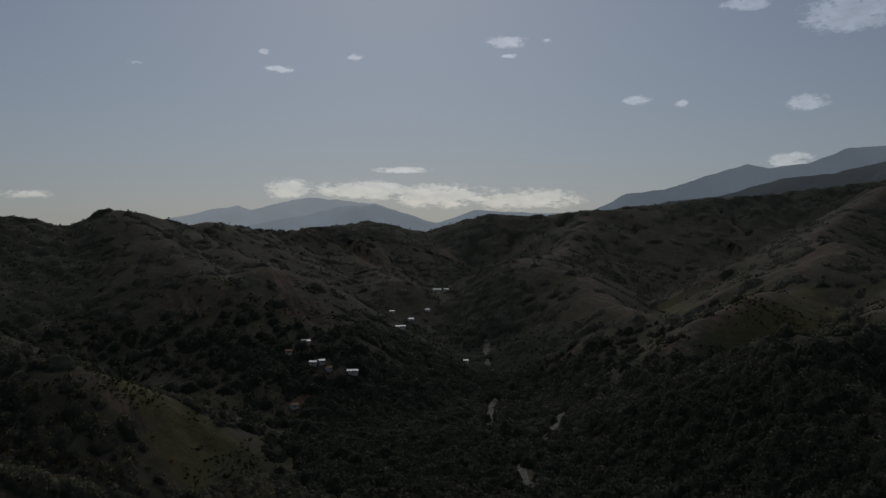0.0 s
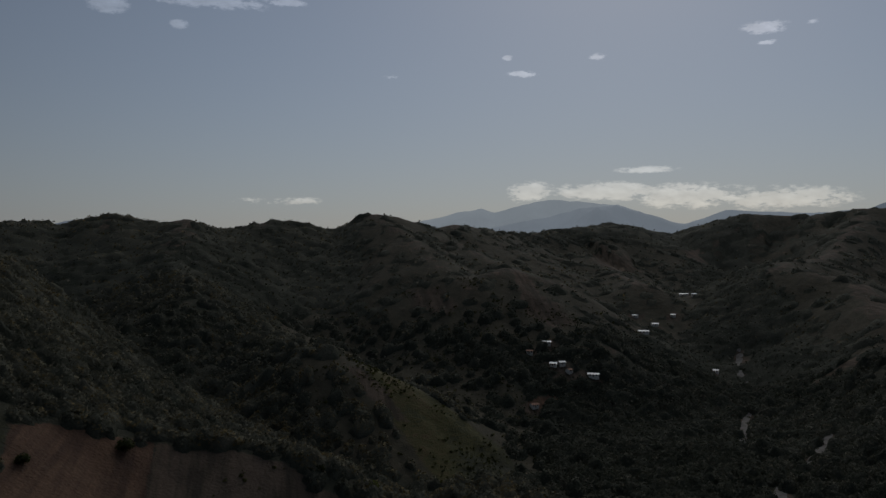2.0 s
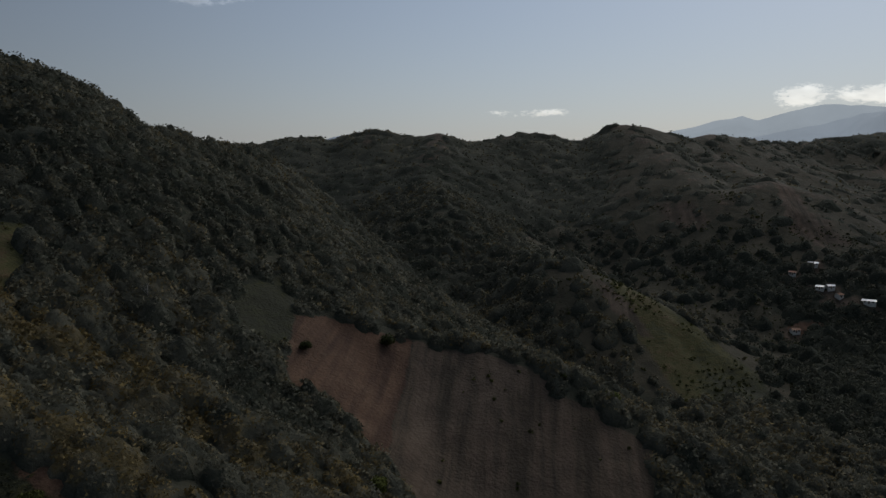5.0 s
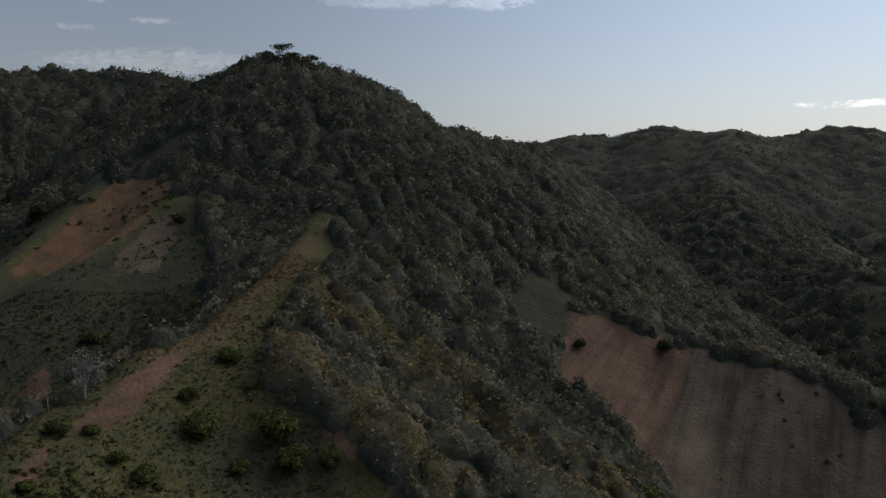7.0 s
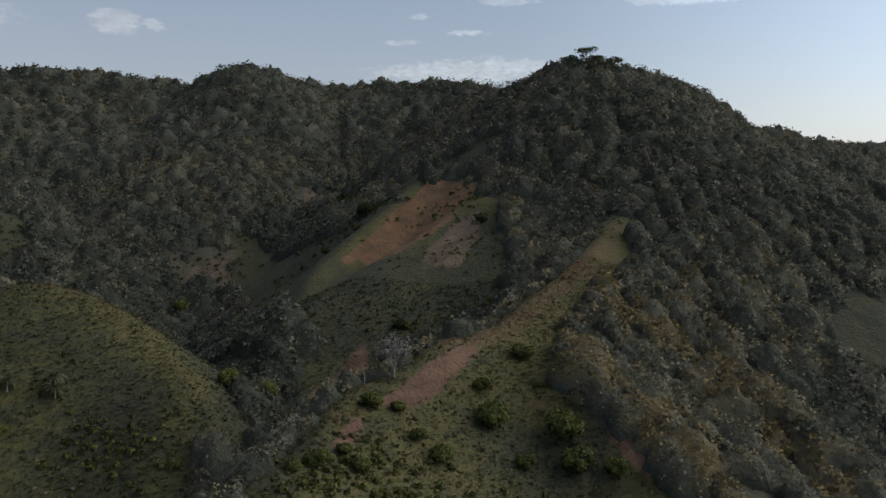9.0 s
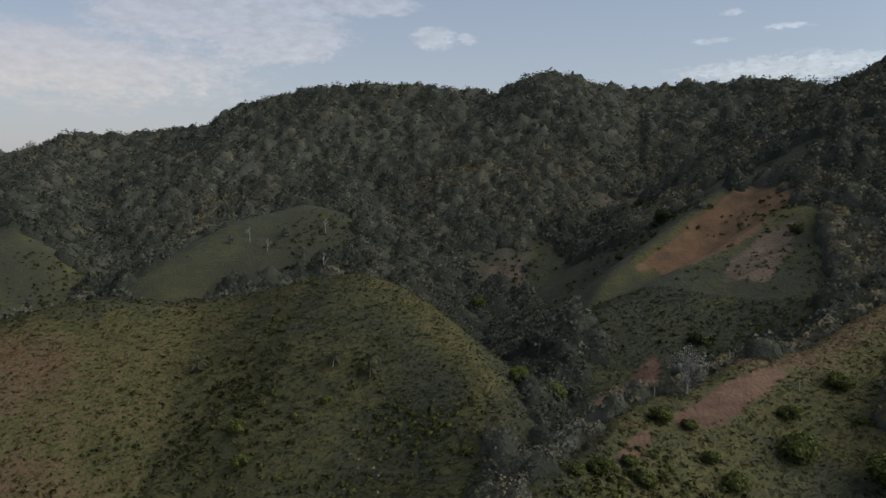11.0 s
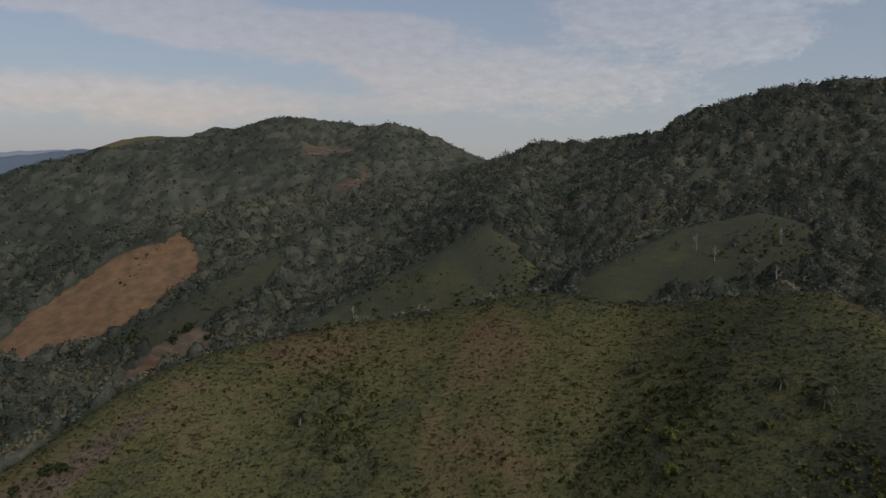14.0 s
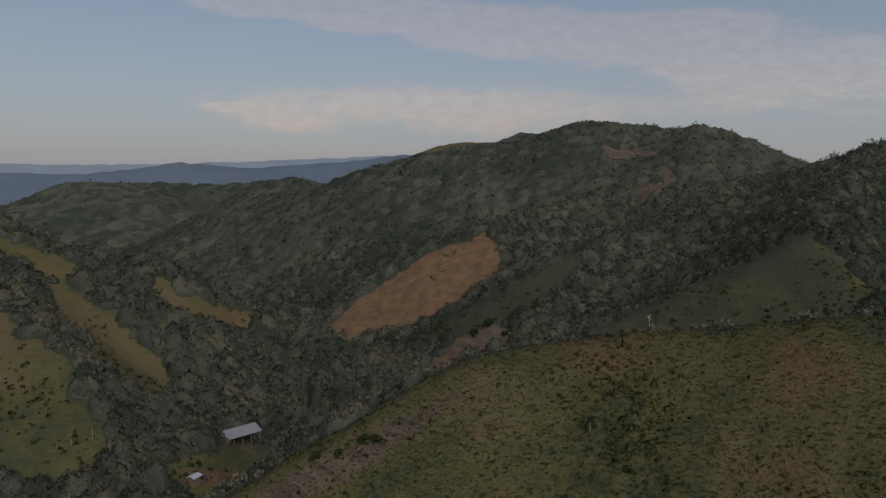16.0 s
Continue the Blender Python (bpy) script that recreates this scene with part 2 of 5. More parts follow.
def grain(x, y, size, seed=0):
    """Smooth noise, -1 to 1, with lumps of the given size in metres."""
    u, v = np.asarray(x) / size, np.asarray(y) / size
    iu, iv = np.floor(u), np.floor(v)
    fu, fv = u - iu, v - iv
    fu, fv = fu * fu * (3 - 2 * fu), fv * fv * (3 - 2 * fv)
    a, b = lattice(iu, iv, seed), lattice(iu + 1, iv, seed)
    c, d = lattice(iu, iv + 1, seed), lattice(iu + 1, iv + 1, seed)
    return 2 * ((a + (b - a) * fu) * (1 - fv) + (c + (d - c) * fu) * fv) - 1


def rough(x, y, size, octaves, seed=0):
    return sum(grain(x + 17.3 * k, y - 9.1 * k, size / 2 ** k, seed + k) / 2 ** k for k in range(octaves))


RIDGES = []


def eased(crest, steps=4):
    """The same line with rounded bends."""
    p = np.vstack([2 * crest[0] - crest[1], crest, 2 * crest[-1] - crest[-2]])
    out = []
    for k in range(1, len(p) - 2):
        for u in np.arange(steps) / steps:
            out.append(0.5 * (2 * p[k] + (p[k + 1] - p[k - 1]) * u + (2 * p[k - 1] - 5 * p[k] + 4 * p[k + 1] - p[k + 2]) * u ** 2 + (3 * p[k] - p[k - 1] - 3 * p[k + 1] + p[k + 2]) * u ** 3))
    return np.array(out + [p[-2]])


def ridge(crest, left=0.55, right=0.55, crown=12.0, gully=1.0):
    """A crest line through places in metres, with the fall of its left and right flanks, the roundness of its crown and how deep its gullies are cut."""
    RIDGES.append((eased(np.array(crest, float)), left, right, crown, gully, len(RIDGES)))


ridge([(-530, -545, 118.5), (-538, -479, 151.1), (-558, -406, 159.3), (-567, -337, 164.8), (-568, -294, 186), (-585, -235, 196.7), (-607, -148, 194.4), (-603, -91, 185.6), (-597, -61, 202.2), (-600, -13, 188.7), (-588, 50, 191), (-551, 102, 183.1), (-505, 124, 158.9)], 0.5, 0.55, 12, 1.3)
ridge([(-551, 98, 181.8), (-487, 112, 169.6), (-433, 121, 178.1), (-402, 139, 167.5), (-395, 156, 174.5), (-400, 183, 174.9), (-408, 212, 155.5), (-423, 267, 146.3), (-444, 341, 138.1)], 0.6, 0.8, 12, 1.1)
ridge([(-402, 139, 184.5), (-351, 133, 146.8), (-305, 126, 119.9), (-286, 119, 112)], 0.6, 0.64, 26, 0.7)
ridge([(-276, 117.6, 114.9), (-268.7, 109, 109.9), (-248.6, 91.7, 101.5), (-231.5, 74, 93.4), (-214.3, 58, 87.7), (-201.1, 44.6, 82.8), (-196.2, 38.8, 82.2), (-189.7, 29.8, 81.3), (-180.8, 21.2, 79.2), (-171.5, 13.3, 77.9), (-162.9, 6.2, 77.5), (-156, 2.2, 76.8), (-148, -1.4, 75.5), (-139.9, -4.6, 74.7), (-131.7, -8.5, 73.9), (-125.4, -12, 73.7), (-120, -15.3, 73.5)], 0.55, 1.25, 4, 0.3)
ridge([(-220, 91, 81.1), (-196, 100, 71.7), (-175, 112, 63.9), (-155, 120, 56.2), (-140, 123, 49.9)], 0.7, 0.55, 6, 0.5)
ridge([(-178, 60, 78.6), (-175, 62, 77.7), (-161, 70, 71.7), (-149, 78, 65.5), (-135, 83, 58.5)], 0.6, 0.6, 6, 0.4)
ridge([(-360, 174, 125.5), (-275, 182, 86.5), (-217, 192, 75.4), (-191, 207, 65.6), (-175, 216, 60.1), (-153, 225, 57.6), (-127, 233, 51.5), (-106, 240, 39.4), (-83, 248, 32.4), (-65, 254, 22.4)], 0.75, 0.62, 8, 0.35)
ridge([(-510, 563, 101.6), (-353, 509, 64.0), (-242, 460, 59.9), (-205, 456, 48.7), (-159, 463, 20.5), (-119, 465, 2.5), (-94, 461, -14.7)], 0.5, 0.55, 12, 1.0)
ridge([(-674, 431, 149.2), (-712, 551, 148.1), (-694, 620, 161.5), (-677, 652, 154.5), (-630, 685, 169), (-557, 707, 146.4), (-537, 759, 152.6), (-510, 813, 165.4), (-487, 851, 166.3), (-453, 892, 150), (-412, 911, 162.8), (-387, 922, 176.2), (-358, 987, 157.4), (-335, 1027, 167.3), (-288, 1165, 157.3)], 0.45, 0.45, 12, 1.5)
ridge([(-332, 1028, 159.6), (-286, 1217, 158.3), (-188, 1387, 173.5), (-134, 1444, 182.5), (-31, 1550, 159.7), (17, 1600, 169.8), (90, 1597, 202.1), (193, 1588, 200.6), (305, 1571, 208.1), (468, 1634, 225.7), (602, 1696, 241), (808, 1720, 259.6), (1057, 1698, 291.7), (1348, 1738, 361.7)], 0.4, 0.4, 12, 2.0)
ridge([(-557, 707, 166), (-480, 589, 118.7), (-405, 521, 95)], 0.5, 0.5, 12, 1.0)
ridge([(-412, 911, 179.8), (-303, 805, 134.6), (-220, 727, 102.4), (-194, 776, 112.1)], 0.5, 0.5, 12, 1.2)
ridge([(-363, 974, 162.1), (-188, 798, 106.3), (-143, 726, 75), (-101, 672, 57.4)], 0.5, 0.5, 12, 1.0)
ridge([(-231, 1330, 149.2), (-128, 1143, 104.6), (-66, 998, 88.6)], 0.4, 0.4, 12, 1.0)
ridge([(305, 1571, 210), (202, 1234, 130.3), (107, 1045, 116), (160, 936, 100.1), (174, 832, 79.2), (208, 689, 61.4)], 0.45, 0.45, 12, 1.4)
ridge([(821, 1373, 244.8), (492, 984, 144.7), (450, 836, 136.0), (345, 722, 91.1), (277, 665, 89.1), (217, 613, 69.0), (187, 591, 57.6)], 0.5, 0.5, 12, 1.5)
ridge([(735, 948, 172.7), (318, 532, 80.8), (238, 507, 67.8), (225, 413, 47.7)], 0.45, 0.45, 12, 1.4)
ridge([(-544, -559, 120.8), (-545, -626, 169), (-527, -680, 174.9), (-514, -702, 182.5), (-504, -745, 188.3), (-457, -799, 197), (-448, -872, 182), (-445, -951, 185)], 0.5, 0.5, 12, 1.2)
ridge([(-594, -1268, 211.8), (-577, -1330, 200), (-519, -1354, 198.2), (-471, -1371, 192.6), (-381, -1347, 160.9), (-318, -1363, 127.1)], 0.5, 0.5, 12, 1.5)
ridge([(-457, -799, 189.1), (-356, -805, 166.5), (-263, -861, 153.1), (-188, -880, 130.4), (-180, -933, 105.5), (-155, -1089, 122.2), (-116, -1295, 116.2)], 0.5, 0.5, 12, 1.1)
ridge([(-527, -680, 188.5), (-467, -637, 154.8), (-357, -625, 108.6), (-288, -605, 95), (-243, -592, 86.3), (-164, -588, 59.4), (-97, -552, 16.2)], 0.5, 0.55, 12, 0.6)
ridge([(-544, -559, 143.7), (-402, -498, 106.5), (-285, -482, 81.3), (-230, -466, 63.2), (-173, -458, 38.6), (-137, -450, 15.7), (-128, -432, 0.5)], 0.55, 0.55, 12, 1.0)
ridge([(-545, -471, 150.9), (-407, -385, 119.3), (-331, -333, 93.9), (-266, -338, 69), (-215, -337, 49.9), (-174, -338, 38.1), (-141, -342, 32.6)], 0.6, 0.6, 8, 0.4)
ridge([(-517, -216, 131.9), (-382.1, -148.7, 106.5), (-358.6, -165.6, 108.9), (-332.8, -183.3, 104.9), (-308.9, -194.4, 94.5), (-286.1, -201.6, 84.9), (-268, -206, 72.5)], 0.6, 0.6, 5, 0.4)
ridge([(-363, -168, 109.6), (-353, -141, 91.1), (-330, -117, 78.4), (-305, -96, 68.6)], 0.6, 0.6, 8, 0.4)
ridge([(7, -178, 37.8), (-7, -188, 44.3), (-22, -197, 47.2), (-38, -203, 53.6), (-73, -208, 68.1), (-88, -207, 73.6), (-118, -197, 79.5), (-155, -172, 84.8), (-179, -148, 90.1), (-195, -131, 86.9), (-202, -114, 89.0), (-206, -92, 95.0), (-205.1, -73.9, 96.2), (-200.7, -62, 90.1), (-193.3, -51.5, 85), (-183.4, -41.3, 81), (-172.6, -34.3, 76.7), (-162.5, -28.3, 72.3), (-152.2, -23.6, 66.7)], 1.0, 0.62, 7, 0.25)
ridge([(-309.8, 72, 122.7), (-329.3, 61.7, 125.8), (-336.7, 47.3, 126.6), (-316.8, 27.5, 113.3), (-299.7, 13.6, 104.5), (-281, 0.4, 96.2), (-261.8, -10.8, 88.4)], 0.75, 0.9, 2, 0)
ridge([(-283.5, 69.9, 111.9), (-292.8, 55.5, 111.8), (-272.5, 28.6, 100.6), (-250, 3.9, 89.9), (-232.4, -17.3, 81.5)], 0.6, 0.75, 3, 0)
ridge([(-572, -55, 178.4), (-539, -29, 143), (-490, -12, 112.6), (-447, -55, 94.4), (-416, -60, 75.2)], 0.55, 0.55, 12, 1.0)
ridge([(-581, -66, 184.7), (-514, -79, 149.9), (-449, -99, 121.6), (-406, -109, 100.6)], 0.5, 0.5, 12, 1.0)
ridge([(161.2, -494.4, 122.7), (101.2, -469.2, 100.2), (75.4, -463.9, 89), (48.9, -459.4, 82.3), (24.8, -454.3, 78.2), (3.5, -450, 65.5), (-24.4, -444.3, 52.7), (-49.6, -437.2, 42.5), (-67.9, -426.6, 36.7)], 0.62, 0.62, 8, 1.0)
ridge([(132, -482, 102.4), (82, -392, 68.4), (52, -346, 50.0), (33, -328, 24.0)], 0.62, 0.62, 12, 1.0)
ridge([(534, -1402, 77.9), (282, -1575, 69.3), (224, -1584, 110.4), (155, -1592, 113.0), (55, -1699, 111.8), (-74, -1698, 108.9), (-232, -1684, 125.8)], 0.4, 0.4, 12, 2)


def land(x, y):
    """The height of the ground."""
    x, y = np.asarray(x, float), np.asarray(y, float)
    far = np.hypot(x, y)
    sway = 6 * np.clip((far - 300) / 250, 0.1, 1)
    wx, wy = x + sway * rough(x, y, 60, 3, 5), y + sway * rough(x, y, 60, 3, 9)
    floor = np.clip((y - 650) * 0.085, 0, 80) + np.clip((far - 2200) * 0.02, 0, 40) + 3 * rough(x, y, 90, 3, 3) - 2
    floor = np.where(y < -500, floor - np.clip((-500 - y) * 0.05, 0, 30), floor)
    sharp = 2.0 + 3.0 * np.clip((far - 340) / 200, 0, 1)
    total = np.exp(floor / sharp)
    for crest, left, right, crown, gully, seed in RIDGES:
        reach = (crest[:, 2].max() + 45) / min(left, right) + 40
        low, high = crest[:, :2].min(0) - reach, crest[:, :2].max(0) + reach
        here = (wx > low[0]) & (wx < high[0]) & (wy > low[1]) & (wy < high[1])
        if not here.any():
            continue
        px, py = wx[here], wy[here]
        best = np.full(px.shape, -1e9)
        mild = gully <= 0.5
        heap = np.zeros(px.shape)
        gap, side, along = np.zeros(px.shape), np.zeros(px.shape), np.zeros(px.shape)
        start = 0.0
        for a, b in zip(crest[:-1], crest[1:]):
            dx, dy = b[:2] - a[:2]
            length = math.hypot(dx, dy)
            s = np.clip(((px - a[0]) * dx + (py - a[1]) * dy) / length ** 2, 0, 1)
            ox, oy = px - a[0] - s * dx, py - a[1] - s * dy
            dist, turn = ox * ox + oy * oy, dx * oy - dy * ox
            value = a[2] + s * (b[2] - a[2]) - np.where(turn > 0, left, right) * (np.sqrt(dist + crown ** 2) - crown)
            near = value > best
            if mild:
                heap = np.where(near, heap * np.exp(np.clip((best - value) / 2, -50, 0)) + 1, heap + np.exp(np.clip((value - best) / 2, -50, 0)))
            best[near], gap[near], side[near] = value[near], dist[near], turn[near]
            along[near] = (start + s * length)[near]
            start += length
        gap = np.sqrt(gap)
        if mild:
            best = best + 2 * np.log(heap)
        wave = 42 + 22 * gully
        cut = grain(along + 0.25 * gap, seed * 31 + np.sign(side) * 7, wave, 40 + seed) + 0.5 * grain(along + 0.3 * gap, side * 0 + seed * 13, wave * 0.45, 60 + seed)
        deep = np.clip((gap - 12) / 70, 0, 1)
        total[here] += np.exp(np.clip((best - gully * 7 * deep * (cut + 0.4)) / sharp[here], -60, 200))
    return sharp * np.log(total) + 1.2 * rough(x, y, 30, 4, 21) * np.clip(far / 150, 0, 1)

# ---- the ground, one sheet to the horizon ----
def mesh_of(name, places, faces, mat=None, smooth=False, normals=None, **values):
    """A mesh from arrays of places and of faces that all have the same number of corners, with numbers per corner place."""
    me = bpy.data.meshes.new(name)
    sides = faces.shape[1]
    me.vertices.add(len(places))
    me.vertices.foreach_set("co", np.asarray(places, np.float32).ravel())
    me.loops.add(faces.size)
    me.loops.foreach_set("vertex_index", faces.astype(np.int32).ravel())
    me.polygons.add(len(faces))
    me.polygons.foreach_set("loop_start", np.arange(0, faces.size, sides, dtype=np.int32))
    me.polygons.foreach_set("loop_total", np.full(len(faces), sides, np.int32))
    me.polygons.foreach_set("use_smooth", np.full(len(faces), smooth))
    for key, value in values.items():
        me.attributes.new(key, "FLOAT", "POINT").data.foreach_set("value", np.asarray(value, np.float32))
    me.update(calc_edges=True)
    if normals is not None:
        me.normals_split_custom_set_from_vertices(np.asarray(normals, np.float32))
    if mat:
        me.materials.append(mat)
    return me


def inside(x, y, corners, soft=10.0):
    """1 well within a field with these corners, 0 well outside, and a soft hedge between."""
    odd, near = np.zeros(np.shape(x), bool), np.full(np.shape(x), 1e9)
    for (ax, ay), (bx, by) in zip(corners, corners[1:] + corners[:1]):
        dx, dy = bx - ax, by - ay
        s = np.clip(((x - ax) * dx + (y - ay) * dy) / (dx * dx + dy * dy + 1e-9), 0, 1)
        near = np.minimum(near, np.hypot(x - ax - s * dx, y - ay - s * dy))
        cross = (ay > y) != (by > y)
        odd ^= cross & (x < ax + (y - ay) * dx / (dy if dy else 1e-9))
    return np.clip(0.5 + np.where(odd, near, -near) / soft, 0, 1)


FIELDS = {"grass": [], "soil": [], "dry": [], "shrub": [], "golden": [], "deep": [], "bushy": [], "fresh_or_sunlit": [], "tawny": [], "ochre": []}


def field(cover, corners, soft=10.0):
    FIELDS[cover].append((corners, soft))


field("grass", [(7, -185), (-7, -195), (-22, -204), (-40, -210), (-75, -214), (-90, -214), (-122, -203), (-160, -178), (-184, -152), (-201, -135), (-208, -118), (-213, -92), (-213, -78), (-201, -70), (-190, -63), (-198, -59), (-189, -39), (-176, -30), (-166, -26), (-100, -30), (-60, -60), (0, -120)], 5)  # grass hill
field("grass", [(-338, -338), (-266, -345), (-215, -345), (-165, -346), (-150, -320), (-185, -290), (-230, -275), (-275, -265), (-310, -270), (-338, -290)], 8)  # cone
field("grass", [(-365, -185), (-313, -204), (-265, -212), (-255, -190), (-285, -165), (-315, -140), (-345, -130), (-368, -150)], 8)  # second cone
field("grass", [(-205, -95), (-225, -75), (-240, -45), (-215, -25), (-180, -22), (-150, -20), (-150, -60), (-190, -80)], 6)
# sunlit far crest: the sunlight is painted as lighter tawny grass
field("tawny", [(-600, -1240), (-570, -1310), (-500, -1340), (-370, -1330), (-360, -1400), (-620, -1400)], 30)
field("grass", [(-600, -1240), (-570, -1310), (-500, -1340), (-370, -1330), (-360, -1400), (-620, -1400)], 30)
field("grass", [(4.6, -297.7), (12.9, -300.2), (-4.6, -321.9), (-8.3, -330.8), (-30.7, -349.6), (-32.2, -205.2), (-36.7, -194.5), (-21.2, -193.7)], 5)  # farmyard
field("soil", [(7.1, -302.3), (-11.1, -313.5), (-15.2, -306.8), (3.5, -298.1)], 3)
field("deep", [(-185.4, 122.7), (-177.3, 149.3), (-143.1, 141.6), (-137.8, 131.3), (-149.9, 113.3), (-168.5, 110.1)], 15)
field("deep", [(-317.9, -58.6), (-267.4, -15.8), (-223.9, -7.0), (-108.1, -8.7), (-158.1, -24.7), (-187.0, -38.0)], 15)
field("grass", [(-271.6, -470.5), (-244.4, -444.9), (-198.5, -427.4), (-162.1, -423.2), (-127.0, -468.7), (-156.4, -486.4), (-204.6, -459.5)], 5)
field("dry", [(-429.7, -725.4), (-474.9, -700.7), (-454.5, -660.0), (-416.2, -702.0)], 8)
field("grass", [(-298.5, 575.0), (-176.2, 471.8), (-114.6, 457.1), (-85.0, 414.8), (-130.3, 388.6), (-188.4, 433.3)], 8)
field("grass", [(360, 735), (277, 672), (217, 620), (180, 590), (200, 560), (240, 575), (300, 600), (360, 650)], 12)
field("dry", [(-179.0, 762.0), (-152.7, 720.2), (-118.4, 681.3), (-101.0, 669.7), (-126.3, 668.0), (-154.5, 703.3)], 6)
field("soil", [(-115.7, 555.2), (-99.4, 571.3), (-92.0, 566.4), (-108.5, 550.7)], 4)
field("shrub", [(-330, 600), (-230, 520), (-90, 470), (-80, 440), (-130, 380), (-200, 380), (-290, 470)], 20)
field("shrub", [(-300, 640), (-120, 620), (20, 900), (0, 1400), (-260, 1250), (-420, 900)], 40)
field("shrub", [(150, 600), (330, 420), (700, 900), (900, 1500), (100, 1650), (80, 1000)], 40)
field("bushy", [(-180.1, -117.7), (-193.1, -113.6), (-168.9, -82.3), (-153.3, -63.1), (-138.7, -53.1), (-134.6, -100.8), (-155.0, -112.1)], 30)
field("bushy", [(-115.4, -177.3), (-121.3, -169.0), (-106.2, -143.5), (-93.1, -162.3)], 14)
field("bushy", [(-177.5, -73.5), (-184.9, -63.9), (-175.3, -47.4), (-156.5, -33.3), (-137.6, -44.4), (-161.3, -58.1)], 14)
field("bushy", [(-97.9, -185.1), (-108.3, -177.2), (-95.6, -151.1), (-84.9, -161.1)], 34)
field("fresh_or_sunlit", [(-202.7, -66.0), (-212.0, -63.0), (-197.8, -46.2), (-185.4, -33.3), (-167.3, -27.1), (-156.3, -34.4), (-175.3, -41.8), (-185.9, -55.0)], 8)
field("fresh_or_sunlit", [(-162.8, -141.9), (-190.5, -120.2), (-159.9, -108.2), (-143.9, -118.4)], 16)
field("tawny", [(-204.5, -77.8), (-320.9, -107.2), (-209.3, -64.7), (-194.0, -63.9)], 6)
field("tawny", [(-106.1, -206.0), (-217.1, -327.1), (-251.5, -306.8), (-135.6, -166.0), (-116.2, -176.1), (-100.1, -195.2)], 12)
field("tawny", [(-120.9, -144.8), (-137.5, -128.0), (-126.6, -111.3), (-114.3, -131.7)], 14)
field("tawny", [(-150.5, -156.9), (-161.3, -144.9), (-145.2, -132.9), (-139.6, -144.0)], 10)
field("tawny", [(-120.3, -190.1), (-143.9, -174.8), (-133.8, -165.0), (-115.9, -177.0)], 10)
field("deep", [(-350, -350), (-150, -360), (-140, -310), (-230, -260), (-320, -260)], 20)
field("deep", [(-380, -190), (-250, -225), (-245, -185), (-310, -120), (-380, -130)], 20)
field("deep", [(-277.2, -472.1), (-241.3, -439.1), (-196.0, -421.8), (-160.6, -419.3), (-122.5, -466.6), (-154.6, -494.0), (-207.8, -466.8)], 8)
# green east hills: their patch of sun is painted as brighter grass
field("fresh_or_sunlit", [(332.2, 1162.0), (331.1, 795.9), (364.7, 697.2), (255.6, 481.8), (233.6, 594.4), (191.2, 635.1)], 14)
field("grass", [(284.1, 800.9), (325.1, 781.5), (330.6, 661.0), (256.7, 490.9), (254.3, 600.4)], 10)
# shade over the north valley floor, painted as a darker plant tone
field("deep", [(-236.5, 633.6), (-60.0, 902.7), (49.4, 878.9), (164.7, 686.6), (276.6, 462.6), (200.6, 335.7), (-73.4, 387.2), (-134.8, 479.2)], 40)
field("shrub", [(-337.4, 494.1), (-306.8, 584.1), (-261.2, 581.9), (-156.1, 454.5), (-117.9, 458.8), (-72.3, 393.8), (-102.3, 551.8), (-180.6, 608.2), (-268.5, 654.0), (-359.4, 664.7)], 12)
ROAD = [(48, 831), (43, 767), (54, 726), (72, 658), (86, 633), (88, 562), (64, 484), (46, 439), (46, 395)]
TRACK = [(44, 647), (38, 607), (33, 542)]
for line in (ROAD[:3], ROAD[5:7], ROAD[-2:], TRACK):
    for (ax, ay), (bx, by) in zip(line[:-1], line[1:]):
        wx, wy = by - ay, ax - bx
        s = 5.5 / math.hypot(wx, wy)
        field("dry", [(ax - wx * s, ay - wy * s), (ax + wx * s, ay + wy * s), (bx + wx * s, by + wy * s), (bx - wx * s, by - wy * s)], 4)
for x, y in ((-120, 640), (-109, 609), (-102, 612), (-76, 608), (-95, 605), (-46, 764), (-41, 888), (-64, 908), (-10, 1032), (2, 1002), (-113, 551), (21, 754), (-132, 623), (-21, 920), (-18, -346)):
    field("dry", [(x - 9, y - 9), (x + 9, y - 9), (x + 8, y + 5), (x - 8, y + 5)], 5)


field("grass", [(-398.1, -53.0), (-327.6, 11.1), (-312.0, 24.9), (-330.2, 45.6), (-309.6, 60.4), (-282.8, 65.9), (-248.2, 58.0), (-233.5, 55.6), (-228.8, 45.2), (-224.8, 28.2), (-214.1, 15.0), (-158.8, 4.8), (-199.4, -1.7), (-196.5, -6.3), (-200.9, -13.2), (-212.3, -11.3), (-220.5, -6.6), (-227.4, -13.5), (-308.1, -36.6), (-346.2, -49.7)], 5)  # basin
field("deep", [(-398, -53), (-420, -11), (-351, 1), (-272, -1), (-262, -11), (-232, -17), (-312, -37), (-346, -50)], 6)
field("deep", [(-220.5, -6.6), (-271.9, -0.4), (-259.5, 20.5), (-254.1, 29.0), (-247.9, 17.6), (-243.0, 53.8), (-233.7, 54.7), (-228.8, 45.2), (-224.8, 28.2), (-214.1, 15.0), (-205.1, -0.1)], 10)
field("soil", [(-330.2, 45.6), (-321.2, 54.3), (-310.8, 60.4), (-298.6, 52.2), (-285.1, 44.9), (-271.7, 31.0), (-263.5, 20.9), (-279.4, 9.2), (-274.6, 0.3), (-288.2, 9.6), (-308.5, 24.6)], 2)  # ploughed field
